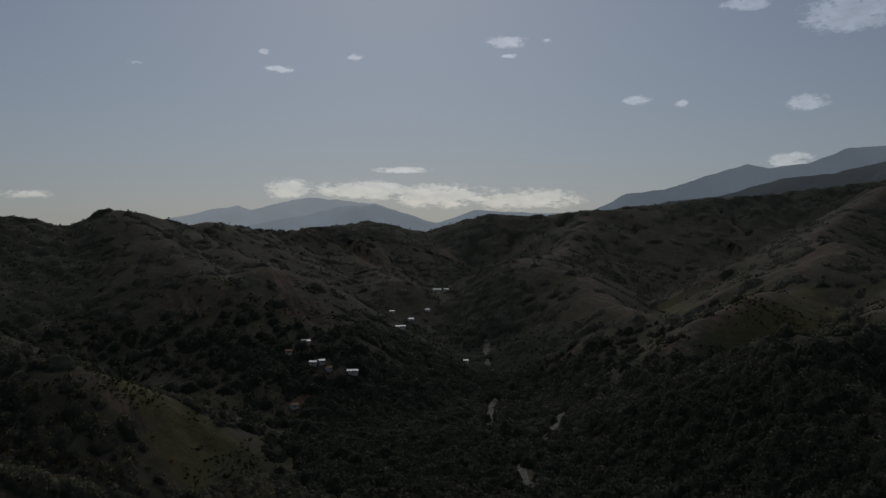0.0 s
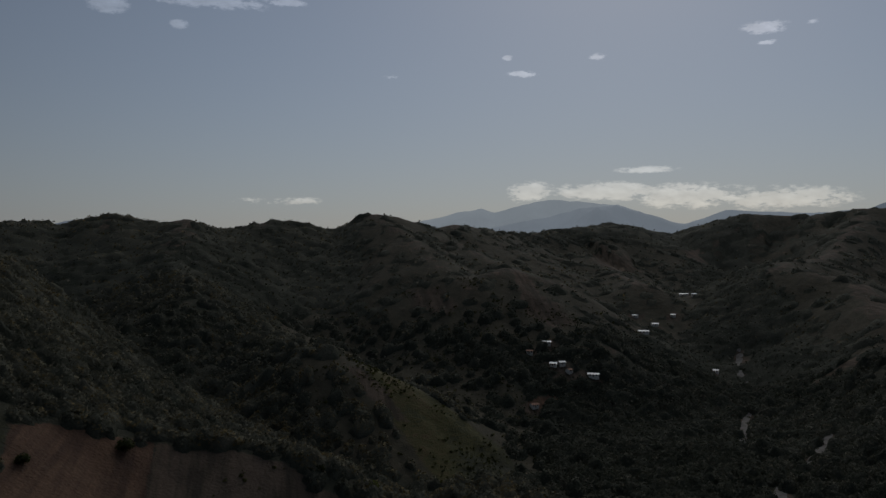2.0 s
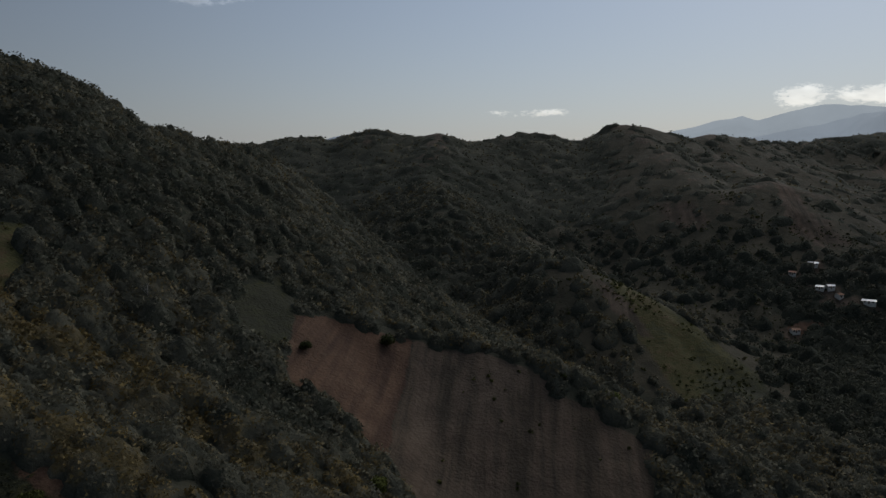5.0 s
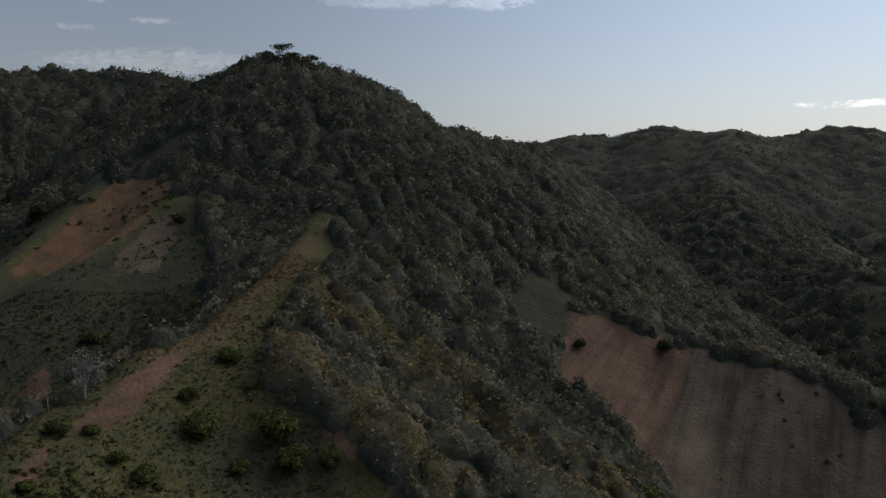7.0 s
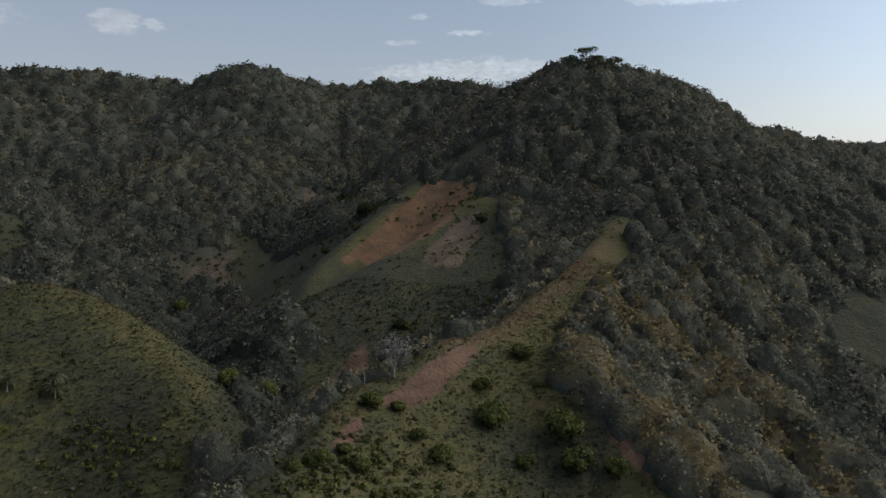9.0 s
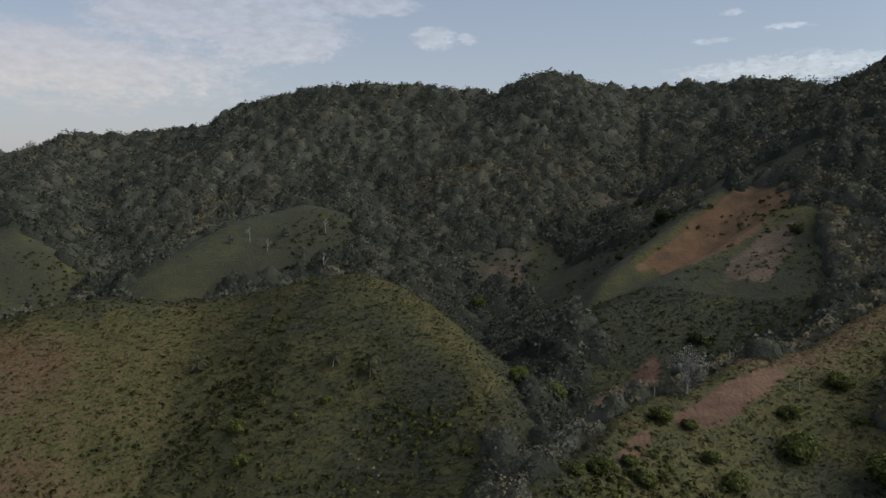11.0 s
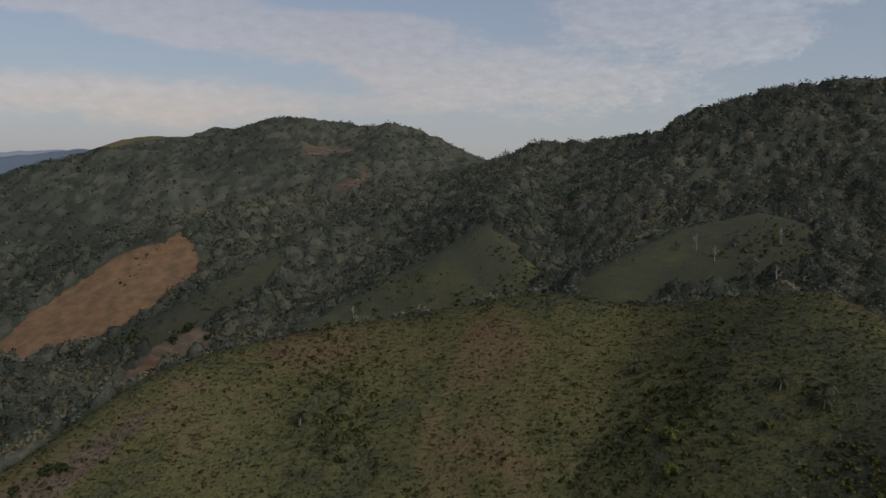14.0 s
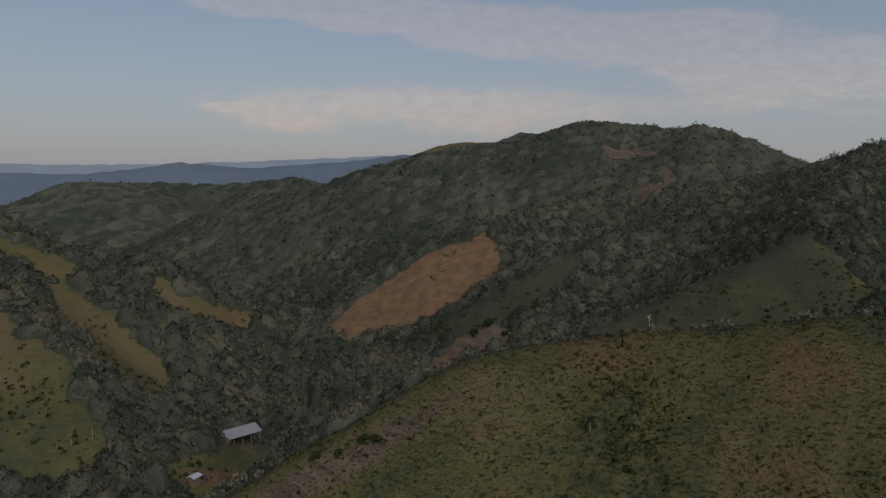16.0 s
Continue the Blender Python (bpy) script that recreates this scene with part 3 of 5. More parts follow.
field("ochre", [(-331.4, 45.7), (-322.9, 54.6), (-311.7, 61.8), (-293.7, 52.2), (-283.6, 44.6), (-270.1, 30.9), (-262.0, 20.7), (-278.4, 9.2), (-273.5, -0.1), (-289.4, 9.7), (-309.7, 24.7)], 4)
field("dry", [(-284.1, 44.7), (-288.5, 56.8), (-271.1, 51.7), (-255.5, 40.2), (-255.1, 29.1), (-266.2, 33.5)], 5)
field("deep", [(-235.6, -13.9), (-271.5, -1.4), (-261.0, 20.7), (-269.1, 30.7), (-282.5, 44.5), (-286.9, 56.5), (-268.1, 59.3), (-248.2, 58.0), (-246.2, 38.7), (-241.3, 19.0), (-228.2, 0.3)], 8)
field("bushy", [(-241.3, 19.0), (-245.0, 56.2), (-233.5, 55.6), (-228.8, 45.2), (-224.8, 28.2), (-223.8, 10.5)], 8)
field("dry", [(-444, -20), (-442, 4), (-412, 5), (-430, -19)], 2)
field("soil", [(-220.2, 6.9), (-216.7, 9.3), (-208.2, 6.4), (-203.2, -0.1), (-198.9, -3.3), (-197.8, -9.3), (-201.2, -10.9), (-209.0, -1.6)], 3)
field("shrub", [(-377, -84), (-387, -70), (-382, -51), (-345, -48), (-349, -64), (-356, -80)], 8)
field("dry", [(-369, -72), (-375, -55), (-354, -51), (-348, -61)], 8)
field("grass", [(-329.3, 61.7), (-336.7, 47.3), (-316.8, 27.5), (-299.7, 13.6), (-281.0, 0.4), (-297.2, -24.8), (-317.8, -10.3), (-337.0, 5.3), (-364.9, 37.0), (-349.6, 83.8)], 4)
field("deep", [(-329.3, 61.7), (-336.7, 47.3), (-316.8, 27.5), (-299.7, 13.6), (-281.0, 0.4), (-297.2, -24.8), (-317.8, -10.3), (-337.0, 5.3), (-364.9, 37.0), (-349.6, 83.8)], 4)
field("grass", [(-263.3, 99.7), (-246.3, 84.1), (-229.1, 66.7), (-212.8, 51.2), (-198.3, 37.9), (-193.4, 32.5), (-185.4, 23.5), (-176.5, 15.0), (-167.5, 7.2), (-158.0, 0.1), (-150.6, -4.2), (-142.4, -7.7), (-135.0, -10.9), (-126.6, -14.3), (-122.3, -17.2), (-107.0, -13.9), (-121.7, 66.1), (-132.4, 67.1), (-141.0, 64.3), (-149.5, 60.1), (-159.8, 55.7), (-169.8, 53.3), (-188.0, 58.1), (-197.8, 61.0), (-210.3, 71.8), (-218.8, 82.0), (-232.5, 93.8), (-247.1, 104.6), (-259.0, 111.7)], 3)  # spur and knoll
field("tawny", [(-263.3, 99.7), (-246.3, 84.1), (-229.1, 66.7), (-212.8, 51.2), (-198.3, 37.9), (-193.4, 32.5), (-185.4, 23.5), (-178.2, 30.5), (-186.0, 39.2), (-191.3, 45.1), (-206.0, 58.5), (-222.1, 73.8), (-239.3, 91.3), (-256.6, 107.1)], 4)
field("soil", [(-179.6, 28.3), (-186.7, 36.9), (-182.3, 37.2), (-173.6, 31.5), (-164.6, 24.6), (-158.2, 18.5), (-151.7, 11.7), (-152.5, 8.2), (-160.7, 12.4), (-170.7, 20.0)], 4)  # bare crest
field("soil", [(-140.4, -0.2), (-148.1, 4.4), (-142.2, 4.4), (-135.8, 1.8), (-133.0, -2.4)], 3)
field("soil", [(-154.4, 57.9), (-149.4, 62.6), (-144.1, 65.6), (-139.2, 69.1), (-137.7, 65.3), (-142.8, 61.3), (-150.1, 57.7)], 4)
field("fresh_or_sunlit", [(-189.7, 39.0), (-200.0, 55.9), (-194.9, 57.8), (-181.7, 47.9), (-168.7, 40.3), (-160.0, 31.7), (-165.7, 28.8), (-179.2, 36.9)], 6)
field("fresh_or_sunlit", [(-171.5, 38.2), (-175.5, 50.6), (-166.4, 53.7), (-158.2, 53.9), (-158.2, 45.8), (-161.5, 38.7)], 6)
field("fresh_or_sunlit", [(-129.5, -0.3), (-151.0, 18.9), (-149.3, 29.6), (-137.6, 33.1), (-119.8, -4.1)], 8)
field("bushy", [(-148.4, 4.4), (-154.1, 14.3), (-161.5, 38.7), (-155.1, 58.2), (-137.1, 59.0), (-117.8, -11.3), (-134.9, -0.3)], 8)
field("bushy", [(-191.9, 50.5), (-178.4, 55.2), (-155.9, 58.4), (-160.7, 38.5), (-169.9, 37.8)], 8)
field("soil", [(-201.0, 172.2), (-200.3, 187.7), (-187.8, 199.1), (-175.1, 209.6), (-166.9, 195.8), (-156.2, 179.5), (-144.6, 161.5), (-139.7, 153.8), (-147.2, 154.5), (-157.0, 154.7), (-167.3, 157.1), (-170.6, 148.1), (-179.2, 151.9)], 3)  # landslip
field("dry", [(-175.1, 209.6), (-155.1, 219.5), (-137.8, 223.9), (-126.0, 224.9), (-117.7, 222.6), (-106.9, 224.8), (-99.2, 227.0), (-90.6, 233.2), (-77.9, 204.5), (-108.1, 156.0), (-125.6, 149.8), (-139.7, 153.8), (-144.6, 161.5), (-156.2, 179.5), (-166.9, 195.8)], 3)  # dry slope
field("grass", [(-219.0, 162.0), (-221.6, 183.3), (-201.0, 172.2), (-183.5, 154.7), (-190.5, 145.4), (-201.5, 146.5)], 5)
field("deep", [(-219.1, 159.4), (-221.6, 183.3), (-200.2, 173.6), (-182.1, 154.6), (-188.6, 144.0), (-201.5, 145.1)], 6)
field("dry", [(-127, -422), (-155, -433), (-180, -428), (-193, -423), (-189, -410), (-166, -414), (-145, -416)], 4)
field("soil", [(-130, -424), (-148, -425), (-168, -418), (-145, -416)], 4)
field("golden", [(-221.0, 75.4), (-216.5, 86.1), (-202.9, 98.4), (-189.0, 110.0), (-169.9, 121.4), (-145.9, 130.9), (-126.9, 133.5), (-124.4, 111.7), (-144.1, 102.8), (-167.8, 97.4), (-183.3, 91.9), (-198.6, 83.7), (-206.9, 75.2)], 8)
field("golden", [(-201.3, 57.4), (-192.4, 66.5), (-164.8, 67.6), (-148.4, 74.1), (-137.9, 79.8), (-125.3, 89.4), (-128.8, 69.0), (-146.7, 64.9), (-157.9, 59.1), (-171.8, 55.0)], 6)
field("grass", [(74, -430), (65, -431), (51, -419), (40, -413), (28, -401), (11, -385), (11, -339), (27, -338), (41, -350), (52, -388), (64, -399)], 6)  # strips of the south pasture
field("tawny", [(74, -430), (65, -431), (51, -419), (40, -413), (28, -401), (11, -385), (11, -339), (27, -338), (41, -350), (52, -388), (64, -399)], 6)  # strips of the south pasture
field("grass", [(86.3, -392.2), (69.8, -364.7), (56.5, -350.3), (44.0, -336.7), (46.8, -323.2), (35.8, -315.4), (29.0, -304.3), (39.7, -292.6), (56.4, -291.9), (67.6, -294.1), (79.2, -298.1), (105.2, -414.5)], 6)
field("tawny", [(86, -392), (70, -365), (56, -350), (48, -336), (53, -320), (75, -332), (95, -371)], 10)
field("grass", [(117, -468), (100, -462), (82, -456), (62, -449), (56, -445), (68, -430), (84, -435), (96, -440)], 5)
field("tawny", [(117, -468), (100, -462), (82, -456), (62, -449), (56, -445), (68, -430), (84, -435), (96, -440)], 5)
field("grass", [(27, -446), (12, -441), (4, -435), (-15, -442), (-37, -438), (-30, -428), (-11, -419), (9, -415), (21, -427)], 5)
field("tawny", [(27, -446), (12, -441), (4, -435), (-15, -442), (-37, -438), (-30, -428), (-11, -419), (9, -415), (21, -427)], 5)
field("soil", [(-240, -579), (-216, -577), (-193, -586), (-164, -569), (-143, -562), (-123, -552), (-103, -547), (-91, -527), (-104, -505), (-131, -497), (-159, -493), (-191, -498), (-220, -522), (-236, -549)], 5)  # orange slope
field("ochre", [(-240, -579), (-216, -577), (-193, -586), (-164, -569), (-143, -562), (-123, -552), (-103, -547), (-91, -527), (-104, -505), (-131, -497), (-159, -493), (-191, -498), (-220, -522), (-236, -549)], 5)  # orange slope
field("dry", [(-206, -573), (-178, -555), (-143, -528), (-154, -517), (-186, -536), (-216, -565)], 8)
field("dry", [(-13.6, -187.9), (-23.0, -194.0), (-32.2, -194.9), (-45.1, -195.8), (-55.1, -196.8), (-65.1, -196.2), (-74.3, -193.1), (-61.5, -190.4), (-49.7, -188.6), (-39.7, -186.1), (-31.9, -184.6), (-22.9, -182.7)], 9)  # tawny shoulder
field("tawny", [(-10.9, -189.8), (-31.3, -198.6), (-54.6, -201.1), (-70.9, -198.0), (-87.3, -194.7), (-79.0, -191.7), (-60.5, -187.3), (-43.9, -184.4), (-28.4, -181.1)], 10)
field("dry", [(-424, -707), (-472, -705), (-462, -648), (-441, -670), (-420, -693)], 10)
field("shrub", [(-453, -634), (-448, -604), (-428, -571), (-382, -571), (-343, -586), (-293, -574), (-293, -586), (-358, -611), (-405, -605)], 20)
field("dry", [(-444, -617), (-441, -598), (-412, -578), (-390, -584), (-401, -600), (-426, -606)], 14)
field("bushy", [(-183.8, -79.1), (-180.6, -59.3), (-167.5, -37.7), (-144.2, -24.6), (-146.1, -64.9)], 14)
field("dry", [(-205, 820), (-195, 834), (-144, 721), (-94, 684), (-119, 676), (-152, 707)], 7)  # bare crests of the north valley
field("shrub", [(-288, 712), (-242, 710), (-202, 678), (-199, 651), (-264, 652)], 20)
field("dry", [(-277, 698), (-239, 701), (-208, 672), (-220, 659), (-257, 674)], 30)
field("dry", [(-172, 1261), (-143, 1256), (-84, 1187), (-115, 1126)], 8)
field("dry", [(-25, 1466), (19, 1426), (28, 1335), (0, 1340)], 8)
field("dry", [(404, 857), (447, 875), (439, 836), (356, 744)], 8)
# two lit spots on the green east hills, sunlight painted into the tone
field("grass", [(286, 999), (327, 1037), (281, 805), (257, 796)], 8)
field("fresh_or_sunlit", [(286, 999), (327, 1037), (281, 805), (257, 796)], 8)
field("grass", [(228, 636), (284, 668), (298, 627), (260, 613)], 8)
field("fresh_or_sunlit", [(228, 636), (284, 668), (298, 627), (260, 613)], 8)
field("dry", [(-235, 456), (-213, 447), (-193, 446), (-164, 430), (-171, 423), (-196, 431)], 6)
field("soil", [(-119, 563), (-97, 576), (-96, 567), (-116, 552)], 4)
def cover(x, y, kind):
    total = np.zeros(np.shape(x))
    sway = np.clip(0.006 * np.hypot(x, y), 1, 4)
    wx, wy = x + sway * rough(x, y, 25, 2, 71), y + sway * rough(x, y, 25, 2, 77)
    for corners, soft in FIELDS[kind]:
        total = np.maximum(total, inside(wx, wy, corners, soft))
    return total


def hollow(x, y, reach=24.0):
    """How far the ground lies below its surroundings: above 0 in gullies, below 0 on crests."""
    around = land(x + reach, y) + land(x - reach, y) + land(x, y + reach) + land(x, y - reach)
    return around / 4 - land(x, y)


def northern(x, y):
    return np.clip((y - 420) / 160, 0, 1) * np.clip((2000 - np.hypot(x, y)) / 300, 0, 1)


def sward(x, y):
    """The pasture's tone: low where it is dark and green, high where it is dry and tawny."""
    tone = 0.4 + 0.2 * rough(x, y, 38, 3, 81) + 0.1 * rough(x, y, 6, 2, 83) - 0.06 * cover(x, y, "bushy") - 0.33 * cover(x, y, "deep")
    fresh_or_sunlit, tawny = cover(x, y, "fresh_or_sunlit"), cover(x, y, "tawny")
    tone = tone + fresh_or_sunlit * (0.55 - tone) * 0.85
    return np.clip(tone + tawny * 0.3, 0, 1)


def dry_ground(x, y):
    crests = np.zeros(np.shape(x))
    here = northern(x, y) > 0
    crests[here] = np.clip((-hollow(x[here], y[here]) - 1.0) / 4.5, 0, 0.62) * northern(x[here], y[here])
    return np.maximum(cover(x, y, "dry"), crests)


rings = np.concatenate([[0.0, 20.0, 45.0, 70.0], np.geomspace(85, 4900, 290)])
turns = np.radians(np.concatenate([np.arange(-38, 198, 0.42), np.arange(198, 322, 2.0)]))
rr, aa = np.meshgrid(rings, turns, indexing="ij")
gx, gy = -rr * np.sin(aa), rr * np.cos(aa)
gz = np.concatenate([land(gx[k:k + 40], gy[k:k + 40]) for k in range(0, len(rings), 40)])
n, m = rr.shape
i, j = np.meshgrid(np.arange(n - 1), np.arange(m), indexing="ij")
jj = (j + 1) % m
quads = np.stack([i * m + j, (i + 1) * m + j, (i + 1) * m + jj, i * m + jj], -1).reshape(-1, 4)
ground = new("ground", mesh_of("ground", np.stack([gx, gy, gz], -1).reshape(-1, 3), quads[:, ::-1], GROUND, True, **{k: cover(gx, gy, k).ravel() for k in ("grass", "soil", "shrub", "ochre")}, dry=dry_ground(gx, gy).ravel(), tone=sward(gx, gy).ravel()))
tagged(ground, "steep green and reddish hills with wooded ravines and a valley", "hillside", kind="structure")

# ---- woods ----
def sector(x, y, low, high):
    d, a = np.hypot(x, y), (np.degrees(np.arctan2(-x, y)) + 60) % 360 - 60
    return (d > low) & (d < high) & (a > -37) & (a < 197)


def sprays_on(mid, way, size, r, loose=0.6):
    """Leaf sprays: small three-sided sheets at the given places, turned at random, each facing much as its crown does there."""
    n = len(mid)
    lean = way + r.normal(size=(n, 3)) * loose
    u = np.cross(lean, r.normal(size=(n, 3)))
    u /= np.linalg.norm(u, axis=1)[:, None] + 1e-9
    v = np.cross(lean, u)
    v /= np.linalg.norm(v, axis=1)[:, None] + 1e-9
    size = np.reshape(size, (-1, 1))
    tri = np.stack([mid - u * size, mid + u * size * 0.5 - v * size * 0.9, mid + u * size * 0.6 + v * size * 0.8], 1).reshape(-1, 3)
    face = way + r.normal(size=(n, 3)) * 0.75 * loose + (0, 0, 0.15)
    face /= np.linalg.norm(face, axis=1)[:, None]
    corners = np.arange(3 * n).reshape(-1, 3)
    out = np.cross(tri[1::3] - tri[::3], tri[2::3] - tri[::3])
    away = (out * face).sum(1) < 0
    corners[away] = corners[away][:, ::-1]
    return tri, corners, np.repeat(face, 3, 0)


def grow(name, low, high, spacing, step, sprays, seed, label, spray=0.4, lofty=1.0):
    """Woods between two distances: a closed canopy of domed crowns that keep off the fields, with leaf sprays standing out of it."""
    r = np.random.default_rng(seed)
    half = int(high / spacing) + 2
    n = 2 * half + 1
    ci, cj = np.meshgrid(np.arange(n) - half, np.arange(n) - half, indexing="ij")
    cx, cy = (ci + 0.9 * (r.random((n, n)) - 0.5)) * spacing, (cj + 0.9 * (r.random((n, n)) - 0.5)) * spacing
    wide = spacing * (0.46 + 0.66 * r.random((n, n)) ** 1.8)
    tall = lofty * wide * (0.75 + 0.55 * r.random((n, n)))
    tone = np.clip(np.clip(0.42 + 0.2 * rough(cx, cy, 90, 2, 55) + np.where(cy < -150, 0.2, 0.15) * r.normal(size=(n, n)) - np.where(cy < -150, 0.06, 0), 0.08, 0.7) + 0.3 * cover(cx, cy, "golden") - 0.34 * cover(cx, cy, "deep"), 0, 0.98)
    grown = sector(cx, cy, low - 4 * spacing, high)
    gi = np.nonzero(grown)
    px, py = cx[gi], cy[gi]
    bare = np.maximum(np.maximum(cover(px, py, "grass"), cover(px, py, "soil")), cover(px, py, "dry"))
    thick = (0.97 + 0.28 * rough(px, py, 60, 2, 33)) * (1 - 0.8 * cover(px, py, "shrub"))
    if high > 500:
        thick = thick * (1 + northern(px, py) * np.clip(0.22 * hollow(px, py), -0.75, 0.6))
    grown[gi] = (bare + 0.25 * rough(px, py, 14, 2, 35) < 0.5) & (r.random(len(px)) < thick)
    # the canopy's sheet
    m = int(2 * high / step) + 1
    a, b = np.meshgrid(np.arange(m), np.arange(m), indexing="ij")
    x, y = a * step - high, b * step - high
    here = sector(x, y, low - 2.5 * spacing, high)
    x, y = x[here] + (r.random(here.sum()) - 0.5) * step * 0.5, y[here] + (r.random(here.sum()) - 0.5) * step * 0.5
    rise, tint = np.full(x.shape, -1.0), np.zeros(x.shape)
    bi, bj = np.rint(x / spacing).astype(int) + half, np.rint(y / spacing).astype(int) + half
    bend = 0.26 * spacing
    ox, oy = x + bend * rough(x, y, spacing * 0.55, 2, 93), y + bend * rough(x, y, spacing * 0.55, 2, 97)
    for di in (-1, 0, 1):
        for dj in (-1, 0, 1):
            ki, kj = np.clip(bi + di, 0, n - 1), np.clip(bj + dj, 0, n - 1)
            q = ((ox - cx[ki, kj]) ** 2 + (oy - cy[ki, kj]) ** 2) / wide[ki, kj] ** 2
            h = np.where(grown[ki, kj] & (q < 1), 0.4 * tall[ki, kj] + tall[ki, kj] * np.sqrt(np.clip(1 - q, 0, 1)), -1)
            up = h > rise
            rise[up], tint[up] = h[up], tone[ki, kj][up]
    rise[np.hypot(x, y) < low - 1.6 * spacing] = -1.0
    z = land(x, y) + rise * (0.68 + 0.36 * rough(x, y, 2.6 if step < 2 else 6.0, 2, 91))
    number = np.full((m, m), -1)
    number[here] = np.arange(len(x))
    quads = np.stack([number[:-1, :-1], number[1:, :-1], number[1:, 1:], number[:-1, 1:]], -1).reshape(-1, 4)
    quads = quads[(quads >= 0).all(1)]
    quads = quads[(rise[quads] > 0).any(1)]
    used = np.zeros(len(x), bool)
    used[quads] = True
    order = np.cumsum(used) - 1
    places, tints, quads = np.stack([x, y, z], -1)[used], tint[used], order[quads]
    # sheet toned darker than its sprays: the crowns' inner shade, painted in
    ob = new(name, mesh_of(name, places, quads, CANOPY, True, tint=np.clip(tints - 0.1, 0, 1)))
    tagged(ob, label, "woods", kind="stuff")
    # leaf sprays
    gi = np.nonzero(grown & sector(cx, cy, low, high))
    close = np.clip(230 / np.hypot(cx[gi], cy[gi]), 1, 2)
    k = np.repeat(np.arange(len(gi[0])), (sprays * close ** 1.6).astype(int))
    way = r.normal(size=(len(k), 3))
    way[:, 2] = np.abs(way[:, 2]) + 0.15
    way /= np.linalg.norm(way, axis=1)[:, None]
    w, t = wide[gi][k][:, None], tall[gi][k][:, None]
    mid_ = np.stack([cx[gi][k], cy[gi][k], 0 * k], -1) + way * np.hstack([w, w, t]) * (0.8 + 0.3 * r.random((len(k), 1))) + np.hstack([0 * w, 0 * w, 0.4 * t])
    px, py = cx[gi], cy[gi]
    foot = land(px, py)
    east, north = (land(px + 2, py) - foot) / 2, (land(px, py + 2) - foot) / 2
    mid_[:, 2] += foot[k] + east[k] * (mid_[:, 0] - px[k]) + north[k] * (mid_[:, 1] - py[k])
    tri, faces, face = sprays_on(mid_, way, spray / close[k] * (0.55 + 0.75 * r.random(len(k))), r)
    # sprays toned lighter, to stand out of the sheet's painted shade
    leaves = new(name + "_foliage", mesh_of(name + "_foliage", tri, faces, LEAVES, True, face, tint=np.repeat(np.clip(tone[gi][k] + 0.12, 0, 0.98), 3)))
    tagged(leaves, "leaf sprays over the " + label, "foliage", kind="stuff")


grow("woodland", 90, 335, 4.5, 1.5, 66, 1, "dense dark green woodland on the near slopes", 0.64, 0.9)
grow("hillside_woods", 335, 510, 4.7, 1.8, 44, 2, "dense dull green woods over the hillsides", 0.8, 0.95)
grow("forest", 510, 720, 5.2, 2.3, 20, 5, "dense dull green forest on the high slopes", 1.0, 0.95)
grow("far_forest", 720, 1350, 7.5, 4.5, 4, 3, "distant dark forest over the far ridges", 1.5, 0.45)
grow("distant_forest", 1350, 2150, 13.0, 9.0, 1, 4, "hazy dark forest on the farthest ridges", 2.5, 0.3)

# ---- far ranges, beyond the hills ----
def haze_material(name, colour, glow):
    """Far land, with the daylit haze before it painted onto its surface as emission."""
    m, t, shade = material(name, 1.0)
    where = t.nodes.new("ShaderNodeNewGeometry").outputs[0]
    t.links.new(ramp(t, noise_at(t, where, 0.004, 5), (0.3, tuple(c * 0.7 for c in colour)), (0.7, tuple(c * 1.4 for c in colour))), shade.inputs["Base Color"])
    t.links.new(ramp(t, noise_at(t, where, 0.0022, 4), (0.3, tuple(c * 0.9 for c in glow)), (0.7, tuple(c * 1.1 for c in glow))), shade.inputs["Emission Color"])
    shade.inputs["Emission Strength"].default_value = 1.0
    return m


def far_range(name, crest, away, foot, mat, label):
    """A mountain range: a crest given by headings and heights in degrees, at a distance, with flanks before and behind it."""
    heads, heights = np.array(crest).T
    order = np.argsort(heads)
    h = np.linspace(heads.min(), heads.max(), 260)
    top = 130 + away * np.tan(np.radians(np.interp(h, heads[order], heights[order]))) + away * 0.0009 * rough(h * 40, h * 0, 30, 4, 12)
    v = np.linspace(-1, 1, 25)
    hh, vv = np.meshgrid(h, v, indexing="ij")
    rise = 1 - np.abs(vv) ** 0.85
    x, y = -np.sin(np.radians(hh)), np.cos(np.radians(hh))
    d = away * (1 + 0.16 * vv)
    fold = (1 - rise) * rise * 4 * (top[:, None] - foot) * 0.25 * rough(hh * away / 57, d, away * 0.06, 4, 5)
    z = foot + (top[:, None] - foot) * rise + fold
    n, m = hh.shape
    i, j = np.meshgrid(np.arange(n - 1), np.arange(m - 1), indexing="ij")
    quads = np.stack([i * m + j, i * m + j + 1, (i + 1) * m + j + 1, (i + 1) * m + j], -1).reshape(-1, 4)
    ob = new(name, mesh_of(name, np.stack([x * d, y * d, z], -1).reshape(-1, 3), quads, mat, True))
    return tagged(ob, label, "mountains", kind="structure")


NORTH_RANGE = [(22.36, 1.78), (20.06, 2.33), (17.7, 2.91), (15.69, 3.27), (14.66, 2.99), (12.59, 3.48), (10.48, 3.93), (8.13, 3.78), (5.31, 3.49), (2.91, 2.71), (0.94, 2.05), (-1.91, 1.7)]
